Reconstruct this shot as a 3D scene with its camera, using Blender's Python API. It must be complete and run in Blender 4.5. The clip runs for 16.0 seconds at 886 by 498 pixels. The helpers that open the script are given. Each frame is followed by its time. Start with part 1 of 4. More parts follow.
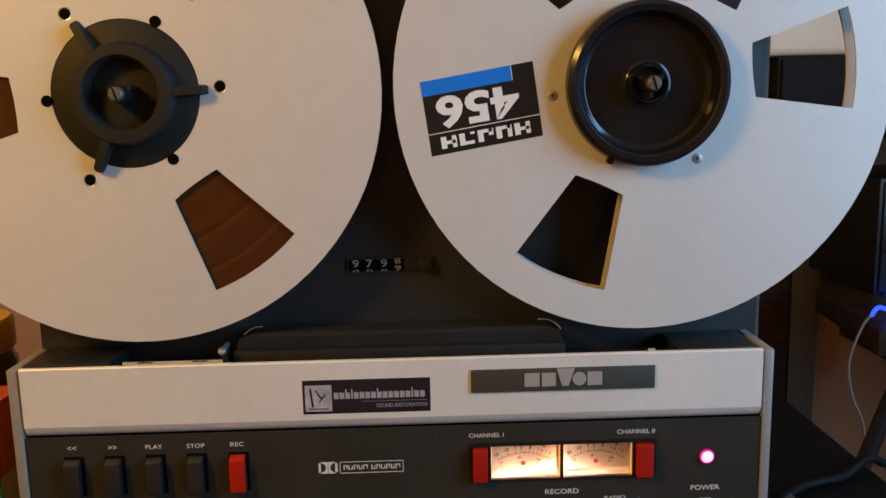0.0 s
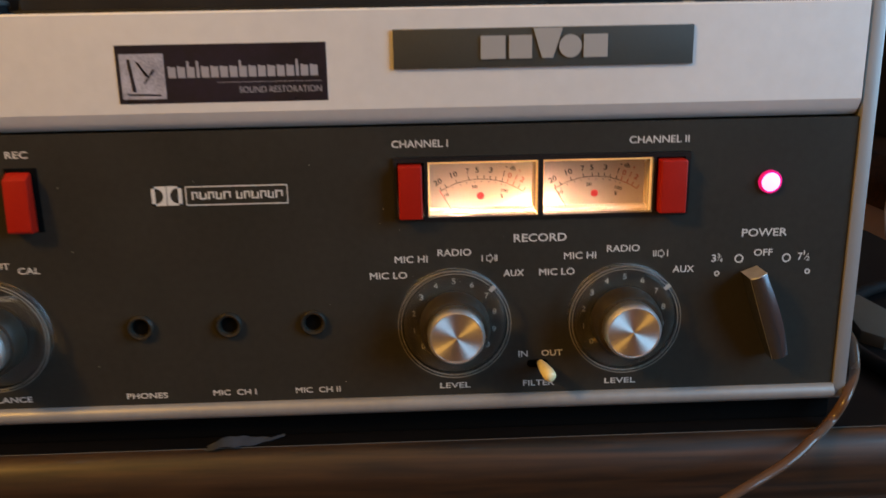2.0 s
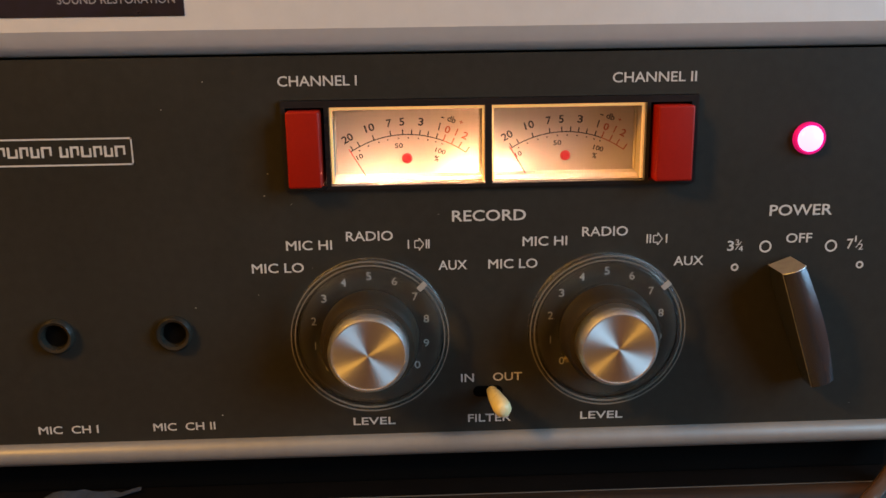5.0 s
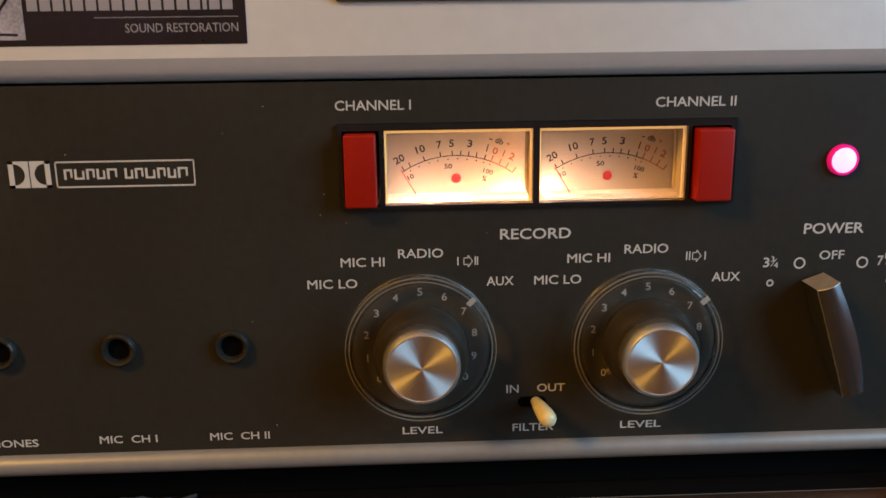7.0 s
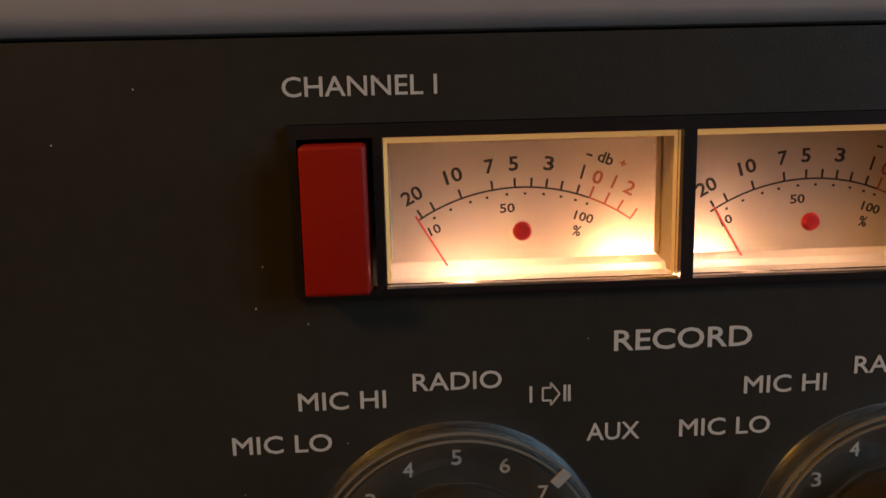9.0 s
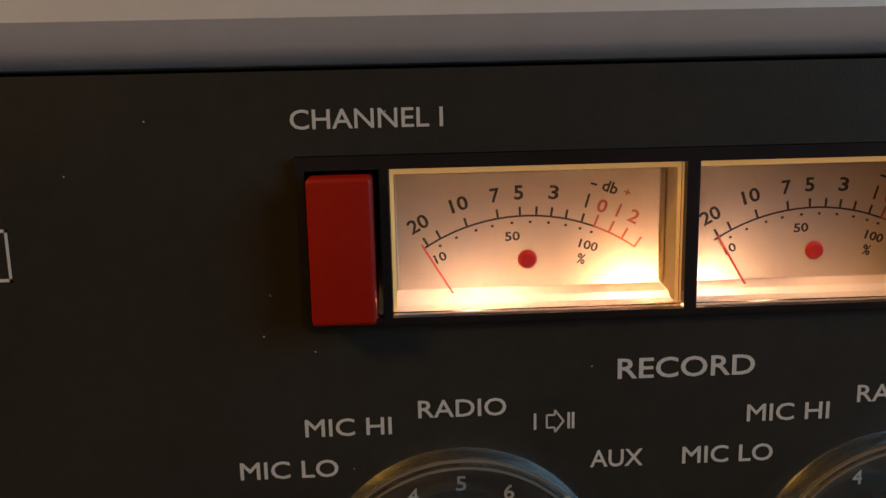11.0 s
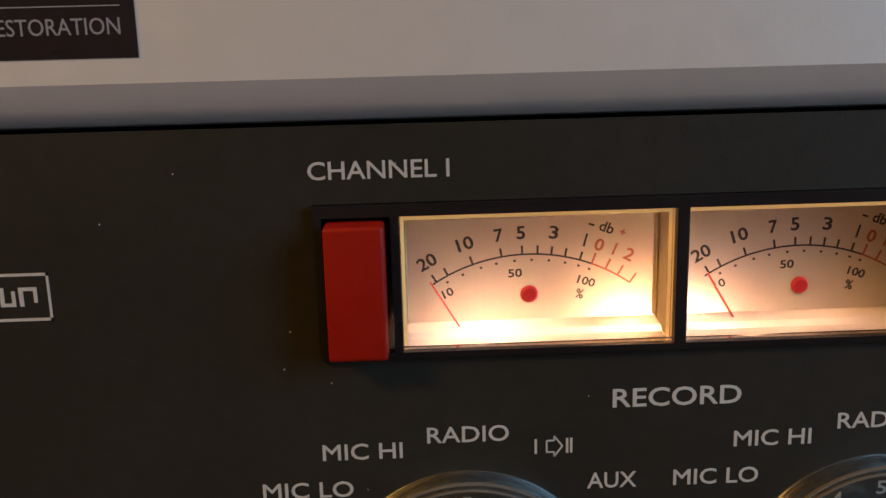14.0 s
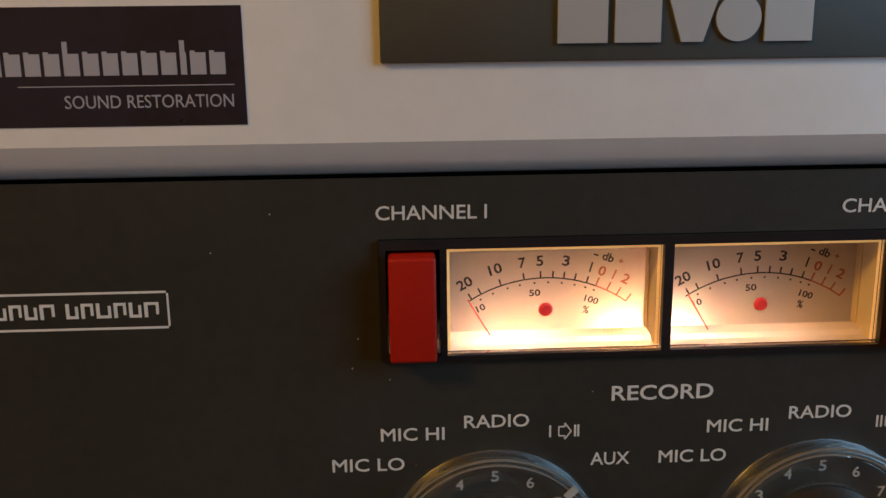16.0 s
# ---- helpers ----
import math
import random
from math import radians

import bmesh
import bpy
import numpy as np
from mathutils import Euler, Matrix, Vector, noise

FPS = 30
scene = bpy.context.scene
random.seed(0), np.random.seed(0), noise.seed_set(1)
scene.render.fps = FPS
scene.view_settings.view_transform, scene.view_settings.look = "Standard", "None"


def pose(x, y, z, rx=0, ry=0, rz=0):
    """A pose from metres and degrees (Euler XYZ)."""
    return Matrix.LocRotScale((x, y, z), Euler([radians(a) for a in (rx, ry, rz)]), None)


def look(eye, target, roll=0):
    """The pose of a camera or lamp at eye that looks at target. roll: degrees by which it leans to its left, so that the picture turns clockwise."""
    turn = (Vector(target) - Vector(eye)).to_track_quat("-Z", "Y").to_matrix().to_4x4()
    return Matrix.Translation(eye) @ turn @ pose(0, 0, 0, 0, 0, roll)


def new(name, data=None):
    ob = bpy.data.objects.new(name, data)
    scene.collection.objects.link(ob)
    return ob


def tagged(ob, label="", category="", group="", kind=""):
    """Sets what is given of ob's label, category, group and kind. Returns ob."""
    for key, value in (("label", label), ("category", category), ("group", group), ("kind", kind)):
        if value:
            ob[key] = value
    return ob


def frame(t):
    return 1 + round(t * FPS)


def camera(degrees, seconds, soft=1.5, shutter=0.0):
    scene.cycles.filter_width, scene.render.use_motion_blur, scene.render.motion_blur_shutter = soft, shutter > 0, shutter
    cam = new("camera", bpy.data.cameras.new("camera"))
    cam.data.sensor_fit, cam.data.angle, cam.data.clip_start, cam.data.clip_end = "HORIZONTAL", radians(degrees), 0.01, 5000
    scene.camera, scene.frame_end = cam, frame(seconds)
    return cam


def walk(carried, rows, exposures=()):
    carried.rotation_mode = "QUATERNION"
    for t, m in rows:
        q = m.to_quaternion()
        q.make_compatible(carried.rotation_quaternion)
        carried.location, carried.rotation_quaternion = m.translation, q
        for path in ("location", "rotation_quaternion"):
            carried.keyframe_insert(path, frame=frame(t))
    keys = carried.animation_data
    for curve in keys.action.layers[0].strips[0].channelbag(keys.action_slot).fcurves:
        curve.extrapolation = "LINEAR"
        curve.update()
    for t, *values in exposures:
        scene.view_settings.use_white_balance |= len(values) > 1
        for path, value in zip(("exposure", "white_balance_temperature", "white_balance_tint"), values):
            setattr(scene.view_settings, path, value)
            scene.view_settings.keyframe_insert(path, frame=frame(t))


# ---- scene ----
cam = camera(54.0, 16.0, soft=1.5, shutter=0.25)
PATH = [
    (0.0, pose(0.2220, -0.4517, 0.2800, 80.12, 1.16, -1.71)),
    (0.5, pose(0.2229, -0.4350, 0.2669, 79.06, 1.13, -1.52)),
    (1.0, pose(0.2277, -0.3958, 0.2311, 78.18, 1.05, -1.34)),
    (1.5, pose(0.2378, -0.3412, 0.1893, 75.50, 1.18, -1.49)),
    (2.0, pose(0.2529, -0.2961, 0.1406, 74.69, 1.01, -2.20)),
    (2.5, pose(0.2757, -0.2553, 0.1163, 74.84, 0.97, -2.87)),
    (3.0, pose(0.2803, -0.2290, 0.0991, 76.06, 0.88, -2.60)),
    (3.5, pose(0.2821, -0.2159, 0.0992, 75.82, 0.74, -2.51)),
    (4.0, pose(0.2847, -0.2130, 0.1009, 75.66, 0.75, -2.36)),
    (4.5, pose(0.2827, -0.2133, 0.1037, 76.15, 0.81, -2.11)),
    (6.8, pose(0.2618, -0.2276, 0.1197, 75.63, 0.70, -2.96)),
    (7.0, pose(0.2638, -0.2225, 0.1152, 75.87, 0.71, -2.49)),
    (7.5, pose(0.2602, -0.1886, 0.0973, 76.80, 0.79, -3.09)),
    (8.0, pose(0.2631, -0.1478, 0.0909, 79.86, 1.18, -2.54)),
    (8.5, pose(0.2646, -0.1210, 0.0959, 78.73, 1.47, -2.53)),
    (9.0, pose(0.2594, -0.1100, 0.0976, 78.92, 1.33, -3.36)),
    (9.2, pose(0.2596, -0.1094, 0.1004, 78.55, 1.37, -3.28)),
    (11.3, pose(0.2600, -0.1107, 0.1021, 79.14, 1.25, -2.68)),
    (11.5, pose(0.2602, -0.1107, 0.1043, 79.23, 1.28, -2.79)),
    (12.0, pose(0.2629, -0.1116, 0.1081, 78.80, 1.41, -2.73)),
    (12.5, pose(0.2623, -0.1121, 0.1070, 78.98, 1.58, -2.49)),
    (13.0, pose(0.2607, -0.1133, 0.1097, 78.59, 1.49, -2.60)),
    (13.5, pose(0.2629, -0.1145, 0.1092, 78.50, 1.39, -2.50)),
    (14.0, pose(0.2608, -0.1174, 0.1114, 77.65, 1.50, -1.86)),
    (14.5, pose(0.2547, -0.1216, 0.1118, 78.07, 1.16, -2.66)),
    (15.0, pose(0.2517, -0.1301, 0.1152, 78.45, 0.94, -3.20)),
    (15.5, pose(0.2534, -0.1400, 0.1215, 77.53, 0.96, -2.37)),
    (16.0, pose(0.2509, -0.1473, 0.1237, 77.30, 0.70, -2.70)),
]
EXPOSURES = [(0.0, 0.0, 6250, 10), (1.0, 0.05, 6250, 10), (2.0, 0.08, 6500, 12), (3.0, 0.05, 7200, 15), (4.5, 0.05, 7200, 15), (6.8, 0.0, 6800, 11), (7.5, -0.12, 7200, 15), (8.0, -0.25, 7300, 16),
             (9.0, -0.92, 7300, 15), (11.3, -0.93, 6800, 10), (12.5, -0.86, 6600, 10), (14.0, -0.58, 6450, 10), (15.0, -0.45, 6500, 10), (16.0, -0.40, 6550, 10)]
walk(cam, PATH, EXPOSURES)

# ---------------------------------------------------------------- light
world = bpy.data.worlds.new("world")
scene.world = world
world.use_nodes = True
sky = world.node_tree.nodes.new("ShaderNodeTexSky")
sky.sky_type = "NISHITA"
sky.sun_disc = False
sky.sun_elevation = radians(18)
sky.sun_rotation = radians(200)
world.node_tree.links.new(sky.outputs[0], world.node_tree.nodes["Background"].inputs[0])
world.node_tree.nodes["Background"].inputs[1].default_value = 0.06

WINDOW_POWER, LAMP_POWER = 15.8, 36.0


def area_lamp(name, eye, target, size_x, size_y, power, colour):
    data = bpy.data.lights.new(name, "AREA")
    data.shape, data.size, data.size_y = "RECTANGLE", size_x, size_y
    data.energy, data.color = power, colour
    ob = new(name, data)
    ob.matrix_world = look(eye, target)
    return ob


# daylight in the opening of the window
area_lamp("window_daylight", (1.27, -0.52, 0.50), (0.2, -0.05, 0.2), 0.66, 0.8, WINDOW_POWER, (0.34, 0.67, 1.0))


def bulb(name, place, power, colour, radius):
    data = bpy.data.lights.new(name, "POINT")
    data.energy, data.color, data.shadow_soft_size = power, colour, radius
    ob = new(name, data)
    ob.location = place
    return ob


bulb("room_lamp_light", (-0.56, -0.58, 0.80), LAMP_POWER, (1.0, 0.52, 0.09), 0.11)
for place, power in (((0.2915, 0.0104, 0.0700), 0.072), ((0.2700, 0.0100, 0.0660), 0.095), ((0.3018, 0.0104, 0.0700), 0.050), ((0.3180, 0.0100, 0.0640), 0.024)):
    bulb("meter_bulb_light", place, power, (1.0, 0.53, 0.31), 0.0012)


# ---------------------------------------------------------------- materials
def material(name, colour, rough=0.5, metal=0.0, spots=0.0, scale=60.0, bump=0.0, bump_scale=800.0, spec=0.5,
             stretch=(1, 1, 1), tint=None, coat=0.0):
    """Two scales of colour variation, uneven roughness and a fine relief."""
    m = bpy.data.materials.new(name)
    m.use_nodes = True
    t = m.node_tree
    n, l = t.nodes, t.links
    b = n["Principled BSDF"]
    b.inputs["Base Color"].default_value = (*colour, 1)
    b.inputs["Roughness"].default_value = rough
    b.inputs["Metallic"].default_value = metal
    b.inputs["Specular IOR Level"].default_value = spec
    b.inputs["Coat Weight"].default_value = coat
    if not (spots or bump):
        return m
    co = n.new("ShaderNodeTexCoord")
    mp = n.new("ShaderNodeMapping")
    mp.inputs["Scale"].default_value = stretch
    l.new(co.outputs["Object"], mp.inputs[0])
    if spots:
        big, fine = n.new("ShaderNodeTexNoise"), n.new("ShaderNodeTexNoise")
        big.inputs["Scale"].default_value, fine.inputs["Scale"].default_value = scale, scale * 14
        big.inputs["Detail"].default_value = fine.inputs["Detail"].default_value = 4
        add = n.new("ShaderNodeMath")
        add.operation = "ADD"
        mul = n.new("ShaderNodeMath")
        mul.operation = "MULTIPLY"
        mul.inputs[1].default_value = 0.5
        l.new(mp.outputs[0], big.inputs["Vector"])
        l.new(mp.outputs[0], fine.inputs["Vector"])
        l.new(big.outputs[0], add.inputs[0])
        l.new(fine.outputs[0], add.inputs[1])
        l.new(add.outputs[0], mul.inputs[0])
        ramp = n.new("ShaderNodeValToRGB")
        dark = tint or tuple(c * (1 - spots) for c in colour)
        ramp.color_ramp.elements[0].position, ramp.color_ramp.elements[1].position = 0.35, 0.65
        ramp.color_ramp.elements[0].color = (*dark, 1)
        ramp.color_ramp.elements[1].color = (*(min(1, c * (1 + spots * 0.6)) for c in colour), 1)
        l.new(mul.outputs[0], ramp.inputs[0])
        l.new(ramp.outputs[0], b.inputs["Base Color"])
        rr = n.new("ShaderNodeMapRange")
        rr.inputs["To Min"].default_value, rr.inputs["To Max"].default_value = max(0.03, rough - 0.09), min(1, rough + 0.09)
        l.new(big.outputs[0], rr.inputs["Value"])
        l.new(rr.outputs[0], b.inputs["Roughness"])
    if bump:
        grain = n.new("ShaderNodeTexNoise")
        grain.inputs["Scale"].default_value = bump_scale
        grain.inputs["Detail"].default_value = 3
        l.new(mp.outputs[0], grain.inputs["Vector"])
        bm_ = n.new("ShaderNodeBump")
        bm_.inputs["Strength"].default_value = bump
        bm_.inputs["Distance"].default_value = 0.0003
        l.new(grain.outputs[0], bm_.inputs["Height"])
        l.new(bm_.outputs[0], b.inputs["Normal"])
    return m


def glowing(name, colour, strength):
    m = material(name, colour, 0.3)
    b = m.node_tree.nodes["Principled BSDF"]
    b.inputs["Emission Color"].default_value = (*colour, 1)
    b.inputs["Emission Strength"].default_value = strength
    return m


def clear(name, colour=(1, 1, 1), rough=0.04):
    m = material(name, colour, rough)
    b = m.node_tree.nodes["Principled BSDF"]
    b.inputs["Transmission Weight"].default_value = 1.0
    b.inputs["IOR"].default_value = 1.46
    return m


def backlit(name, colour, passing, share=0.45):
    """Card that light shines through from behind."""
    m = material(name, colour, 0.65, spots=0.04, scale=200)
    t = m.node_tree
    through_light, mix = t.nodes.new("ShaderNodeBsdfTranslucent"), t.nodes.new("ShaderNodeMixShader")
    through_light.inputs["Color"].default_value = (*passing, 1)
    mix.inputs[0].default_value = share
    t.links.new(t.nodes["Principled BSDF"].outputs[0], mix.inputs[1])
    t.links.new(through_light.outputs[0], mix.inputs[2])
    t.links.new(mix.outputs[0], t.nodes["Material Output"].inputs[0])
    return m


def thin_pane(name):
    """A thin clear pane: straight through, with a mirror's gloss that grows at a slant."""
    m = material(name, (1, 1, 1), 0.03)
    t = m.node_tree
    clear_part, gloss = t.nodes.new("ShaderNodeBsdfTransparent"), t.nodes.new("ShaderNodeBsdfGlossy")
    fres, mix = t.nodes.new("ShaderNodeFresnel"), t.nodes.new("ShaderNodeMixShader")
    gloss.inputs["Roughness"].default_value = 0.03
    fres.inputs["IOR"].default_value = 1.4
    t.links.new(fres.outputs[0], mix.inputs[0])
    t.links.new(clear_part.outputs[0], mix.inputs[1])
    t.links.new(gloss.outputs[0], mix.inputs[2])
    t.links.new(mix.outputs[0], t.nodes["Material Output"].inputs[0])
    return m


def spun(name, colour):
    """Turned metal: the highlight runs out in rays from the centre."""
    m = material(name, colour, 0.47, 1.0)
    t = m.node_tree
    n, l = t.nodes, t.links
    b = n["Principled BSDF"]
    b.inputs["Anisotropic"].default_value = 0.88
    tan = n.new("ShaderNodeTangent")
    tan.direction_type, tan.axis = "RADIAL", "Y"
    l.new(tan.outputs[0], b.inputs["Tangent"])
    return m


def wood(name, dark, light, rough):
    m = material(name, light, rough)
    t = m.node_tree
    n, l = t.nodes, t.links
    b = n["Principled BSDF"]
    co, mp = n.new("ShaderNodeTexCoord"), n.new("ShaderNodeMapping")
    mp.inputs["Scale"].default_value = (2.5, 40, 40)
    l.new(co.outputs["Object"], mp.inputs[0])
    grain, fine = n.new("ShaderNodeTexNoise"), n.new("ShaderNodeTexNoise")
    grain.inputs["Scale"].default_value, grain.inputs["Detail"].default_value = 2.2, 6
    grain.inputs["Distortion"].default_value = 1.2
    fine.inputs["Scale"].default_value, fine.inputs["Detail"].default_value = 14, 3
    l.new(mp.outputs[0], grain.inputs["Vector"])
    l.new(mp.outputs[0], fine.inputs["Vector"])
    mix = n.new("ShaderNodeMath")
    mix.operation = "MULTIPLY_ADD"
    mix.inputs[1].default_value = 0.3
    l.new(fine.outputs[0], mix.inputs[0])
    l.new(grain.outputs[0], mix.inputs[2])
    ramp = n.new("ShaderNodeValToRGB")
    ramp.color_ramp.elements[0].position, ramp.color_ramp.elements[1].position = 0.48, 0.82
    ramp.color_ramp.elements[0].color, ramp.color_ramp.elements[1].color = (*dark, 1), (*light, 1)
    l.new(mix.outputs[0], ramp.inputs[0])
    l.new(ramp.outputs[0], b.inputs["Base Color"])
    bm_ = n.new("ShaderNodeBump")
    bm_.inputs["Strength"].default_value, bm_.inputs["Distance"].default_value = 0.25, 0.0006
    l.new(mix.outputs[0], bm_.inputs["Height"])
    l.new(bm_.outputs[0], b.inputs["Normal"])
    return m


# emission stands in for bulb light piped into the meter lip
LIP = glowing("emissive_lip_acrylic", (1.0, 0.56, 0.20), 0.6)
PANEL = material("anthracite_paint", (0.0310, 0.0290, 0.0236), 0.5, spots=0.18, scale=25, bump=0.12, bump_scale=2600, spec=0.2)
BLACK = material("black_plastic", (0.014, 0.014, 0.015), 0.42, spots=0.2, scale=40, bump=0.06)
DECK = material("black_deck_paint", (0.022, 0.023, 0.025), 0.5, spots=0.2, scale=18, bump=0.15, bump_scale=1800)
# near-black that paints the shade of holes, slots and gaps onto solid pieces
VOID = material("hole_shade_black", (0.003, 0.003, 0.003), 0.9, spec=0.05)
SATIN = material("satin_silver_paint", (0.80, 0.795, 0.775), 0.40, 0.28, spots=0.05, scale=12, bump=0.05, bump_scale=1500)
TRIM = material("brushed_aluminium_trim", (0.32, 0.315, 0.305), 0.44, 0.35, spots=0.08, scale=20, stretch=(1, 1, 0.05), bump=0.06)
FLANGE = material("anodised_aluminium", (0.64, 0.63, 0.615), 0.5, 0.25, spots=0.035, scale=7, bump=0.04, bump_scale=900)
HUB = material("dark_grey_hub_plastic", (0.017, 0.016, 0.014), 0.6, spots=0.2, scale=60, bump=0.08, spec=0.25)
GLOSS_BLACK = material("glossy_black_plastic", (0.011, 0.0115, 0.014), 0.3, spots=0.2, scale=50)
CUP = material("polished_black_plastic", (0.008, 0.009, 0.012), 0.16, spots=0.2, scale=50)
NUT = material("black_socket_nut", (0.026, 0.023, 0.018), 0.24, spots=0.2, scale=200)
TAPE = material("brown_tape_pack", (0.066, 0.021, 0.005), 0.38, spots=0.10, scale=8, spec=0.2)
RED = material("red_plastic", (0.36, 0.010, 0.003), 0.45, spots=0.08, scale=90, bump=0.03, spec=0.3)
INK = material("white_silkscreen_ink", (0.62, 0.61, 0.58), 0.6, spots=0.08, scale=900)
DIAL_INK = material("grey_dial_ink", (0.36, 0.355, 0.325), 0.6, spots=0.08, scale=900)
STEEL = material("turned_steel", (0.6, 0.58, 0.55), 0.3, 1.0)
OLD_STEEL = material("tarnished_steel", (0.15, 0.135, 0.11), 0.5, 0.5, spots=0.3, scale=500)
SCREW = material("dull_zinc", (0.42, 0.41, 0.39), 0.5, 0.5, spots=0.2, scale=400)
SPUN = spun("spun_aluminium", (0.96, 0.94, 0.90))
LEVER = material("satin_gunmetal", (0.17, 0.18, 0.20), 0.24, 0.85, spots=0.1, scale=60, stretch=(1, 1, 0.2), bump=0.05)
SMOKED = material("smoked_brown_plastic", (0.030, 0.024, 0.017), 0.35, spots=0.2, scale=200)
OCHRE = material("dull_ochre_plastic", (0.17, 0.125, 0.065), 0.5, spots=0.1, scale=300)
IVORY = material("ivory_plastic", (0.86, 0.76, 0.42), 0.3, spots=0.06, scale=300)
ACRYLIC = clear("clear_acrylic")
PANE = thin_pane("clear_meter_cover")
CARD = backlit("cream_meter_card", (0.47, 0.40, 0.345), (0.92, 0.78, 0.63))
# amber paints the bulb glow on the edges of clear acrylic
AMBER_RIM = material("amber_glow_acrylic", (0.90, 0.72, 0.46), 0.14, spots=0.1, scale=300)
CREAM_RIM = material("cream_acrylic_rim", (0.90, 0.76, 0.54), 0.18, spots=0.06, scale=300)
GUIDE = backlit("frosted_light_guide", (0.80, 0.68, 0.58), (0.95, 0.82, 0.70), 0.26)
METER_INK = material("black_meter_ink", (0.02, 0.017, 0.015), 0.6)
METER_RED = material("red_meter_ink", (0.45, 0.10, 0.04), 0.6)
NEEDLE = material("red_needle", (0.75, 0.06, 0.04), 0.45)
DOT = material("red_peak_lamp", (0.80, 0.04, 0.05), 0.3)
LED_CORE = glowing("led_core", (1.0, 0.22, 0.45), 3.6)
LED_RIM = glowing("led_rim", (0.8, 0.01, 0.22), 0.42)
BADGE = material("olive_grey_badge", (0.044, 0.044, 0.035), 0.6, spots=0.1, scale=80)
BADGE_METAL = material("raised_silver_metal", (0.52, 0.52, 0.50), 0.4, 0.5)
STICKER = material("dark_violet_sticker", (0.017, 0.013, 0.024), 0.3, spots=0.35, scale=30, tint=(0.012, 0.010, 0.012))
STICKER_PALE = material("pale_grey_print", (0.42, 0.41, 0.47), 0.4, spots=0.4, scale=120)
STICKER_TEXT = material("grey_print", (0.34, 0.33, 0.36), 0.4)
LABEL_BLACK = material("black_label", (0.012, 0.012, 0.013), 0.3)
LABEL_BLUE = material("blue_label", (0.008, 0.19, 0.78), 0.35)
LABEL_WHITE = material("white_label_print", (0.78, 0.78, 0.78), 0.45)
TABLE = wood("dark_stained_wood", (0.004, 0.002, 0.001), (0.058, 0.025, 0.007), 0.55)
TABLE.node_tree.nodes["Principled BSDF"].inputs["Coat Weight"].default_value = 0.35
TABLE.node_tree.nodes["Principled BSDF"].inputs["Coat Roughness"].default_value = 0.16
DARK_SHEET = material("black_laminate", (0.004, 0.0035, 0.0035), 0.6, spots=0.3, scale=12, spec=0.12)
FROST = clear("frosted_acrylic", (0.52, 0.50, 0.46), 0.22)
# pale colour for the painted highlight lines on the knob skirts
EDGE = material("skirt_highlight_paint", (0.19, 0.175, 0.15), 0.22, spots=0.15, scale=300)
RIM_METAL = material("satin_bright_rim", (0.95, 0.94, 0.91), 0.40, 1.0)
CREAM_BOX = material("cream_lacquer", (0.88, 0.79, 0.62), 0.4, spots=0.03, scale=6)
MATT_BLACK = material("matt_black_lacquer", (0.008, 0.008, 0.009), 0.6, spots=0.2, scale=10, spec=0.2)
WALL = material("brown_wall_paint", (0.46, 0.27, 0.155), 0.8, spots=0.06, scale=3, bump=0.3, bump_scale=300)
GREY_WOOD = material("grey_painted_wood", (0.11, 0.105, 0.095), 0.6, spots=0.1, scale=6, bump=0.1)
PALE_WALL = material("pale_wall_paint", (0.62, 0.58, 0.52), 0.85, spots=0.04, scale=3)
CEILING = material("white_ceiling_paint", (0.75, 0.73, 0.70), 0.9, spots=0.03, scale=4)
FLOOR = wood("brown_floor_wood", (0.10, 0.055, 0.03), (0.20, 0.12, 0.07), 0.4)
DARK_WOOD = wood("dark_brown_door_wood", (0.020, 0.011, 0.007), (0.055, 0.030, 0.018), 0.5)
CABINET = wood("brown_cabinet_veneer", (0.05, 0.03, 0.02), (0.16, 0.10, 0.06), 0.45)
CABLE = material("grey_cable_jacket", (0.10, 0.058, 0.038), 0.25, spots=0.08, scale=80)
BLACK_CABLE = material("black_rubber", (0.005, 0.005, 0.005), 0.65, spots=0.15, scale=90, spec=0.15)
GREY_CASE = material("grey_plastic_case", (0.085, 0.073, 0.056), 0.6, spots=0.06, scale=80, bump=0.06)
BLUE_LIGHT = glowing("blue_led", (0.02, 0.05, 1.0), 3.0)
CLEAR_CABLE = material("translucent_cable", (0.30, 0.24, 0.21), 0.3)
PAPER = material("cream_paper", (0.50, 0.42, 0.31), 0.7, spots=0.05, scale=90)
FILM = material("pale_scuffed_film", (0.04, 0.046, 0.058), 0.35, spots=0.4, scale=250)
YELLOW = material("yellow_plastic", (0.62, 0.36, 0.04), 0.4, spots=0.08, scale=60)
TEAL = material("teal_cardboard", (0.05, 0.32, 0.33), 0.6, spots=0.12, scale=40)
ORANGE = material("orange_cardboard", (0.55, 0.10, 0.03), 0.6, spots=0.15, scale=50)
DUST = material("dust", (0.6, 0.58, 0.55), 0.9)


# ---------------------------------------------------------------- builders
HOME = {}


def thing(name, place, label, category, group="", kind=""):
    ob = new(name)
    ob.location = place
    HOME[ob.name] = Vector(place)
    return tagged(ob, label, category, group, kind)


def finish(name, bm, mat, smooth=40):
    me = bpy.data.meshes.new(name)
    bmesh.ops.recalc_face_normals(bm, faces=bm.faces)
    bm.to_mesh(me)
    bm.free()
    me.materials.append(mat)
    if smooth:
        me.polygons.foreach_set("use_smooth", [True] * len(me.polygons))
        me.set_sharp_from_angle(angle=radians(smooth))
    return me


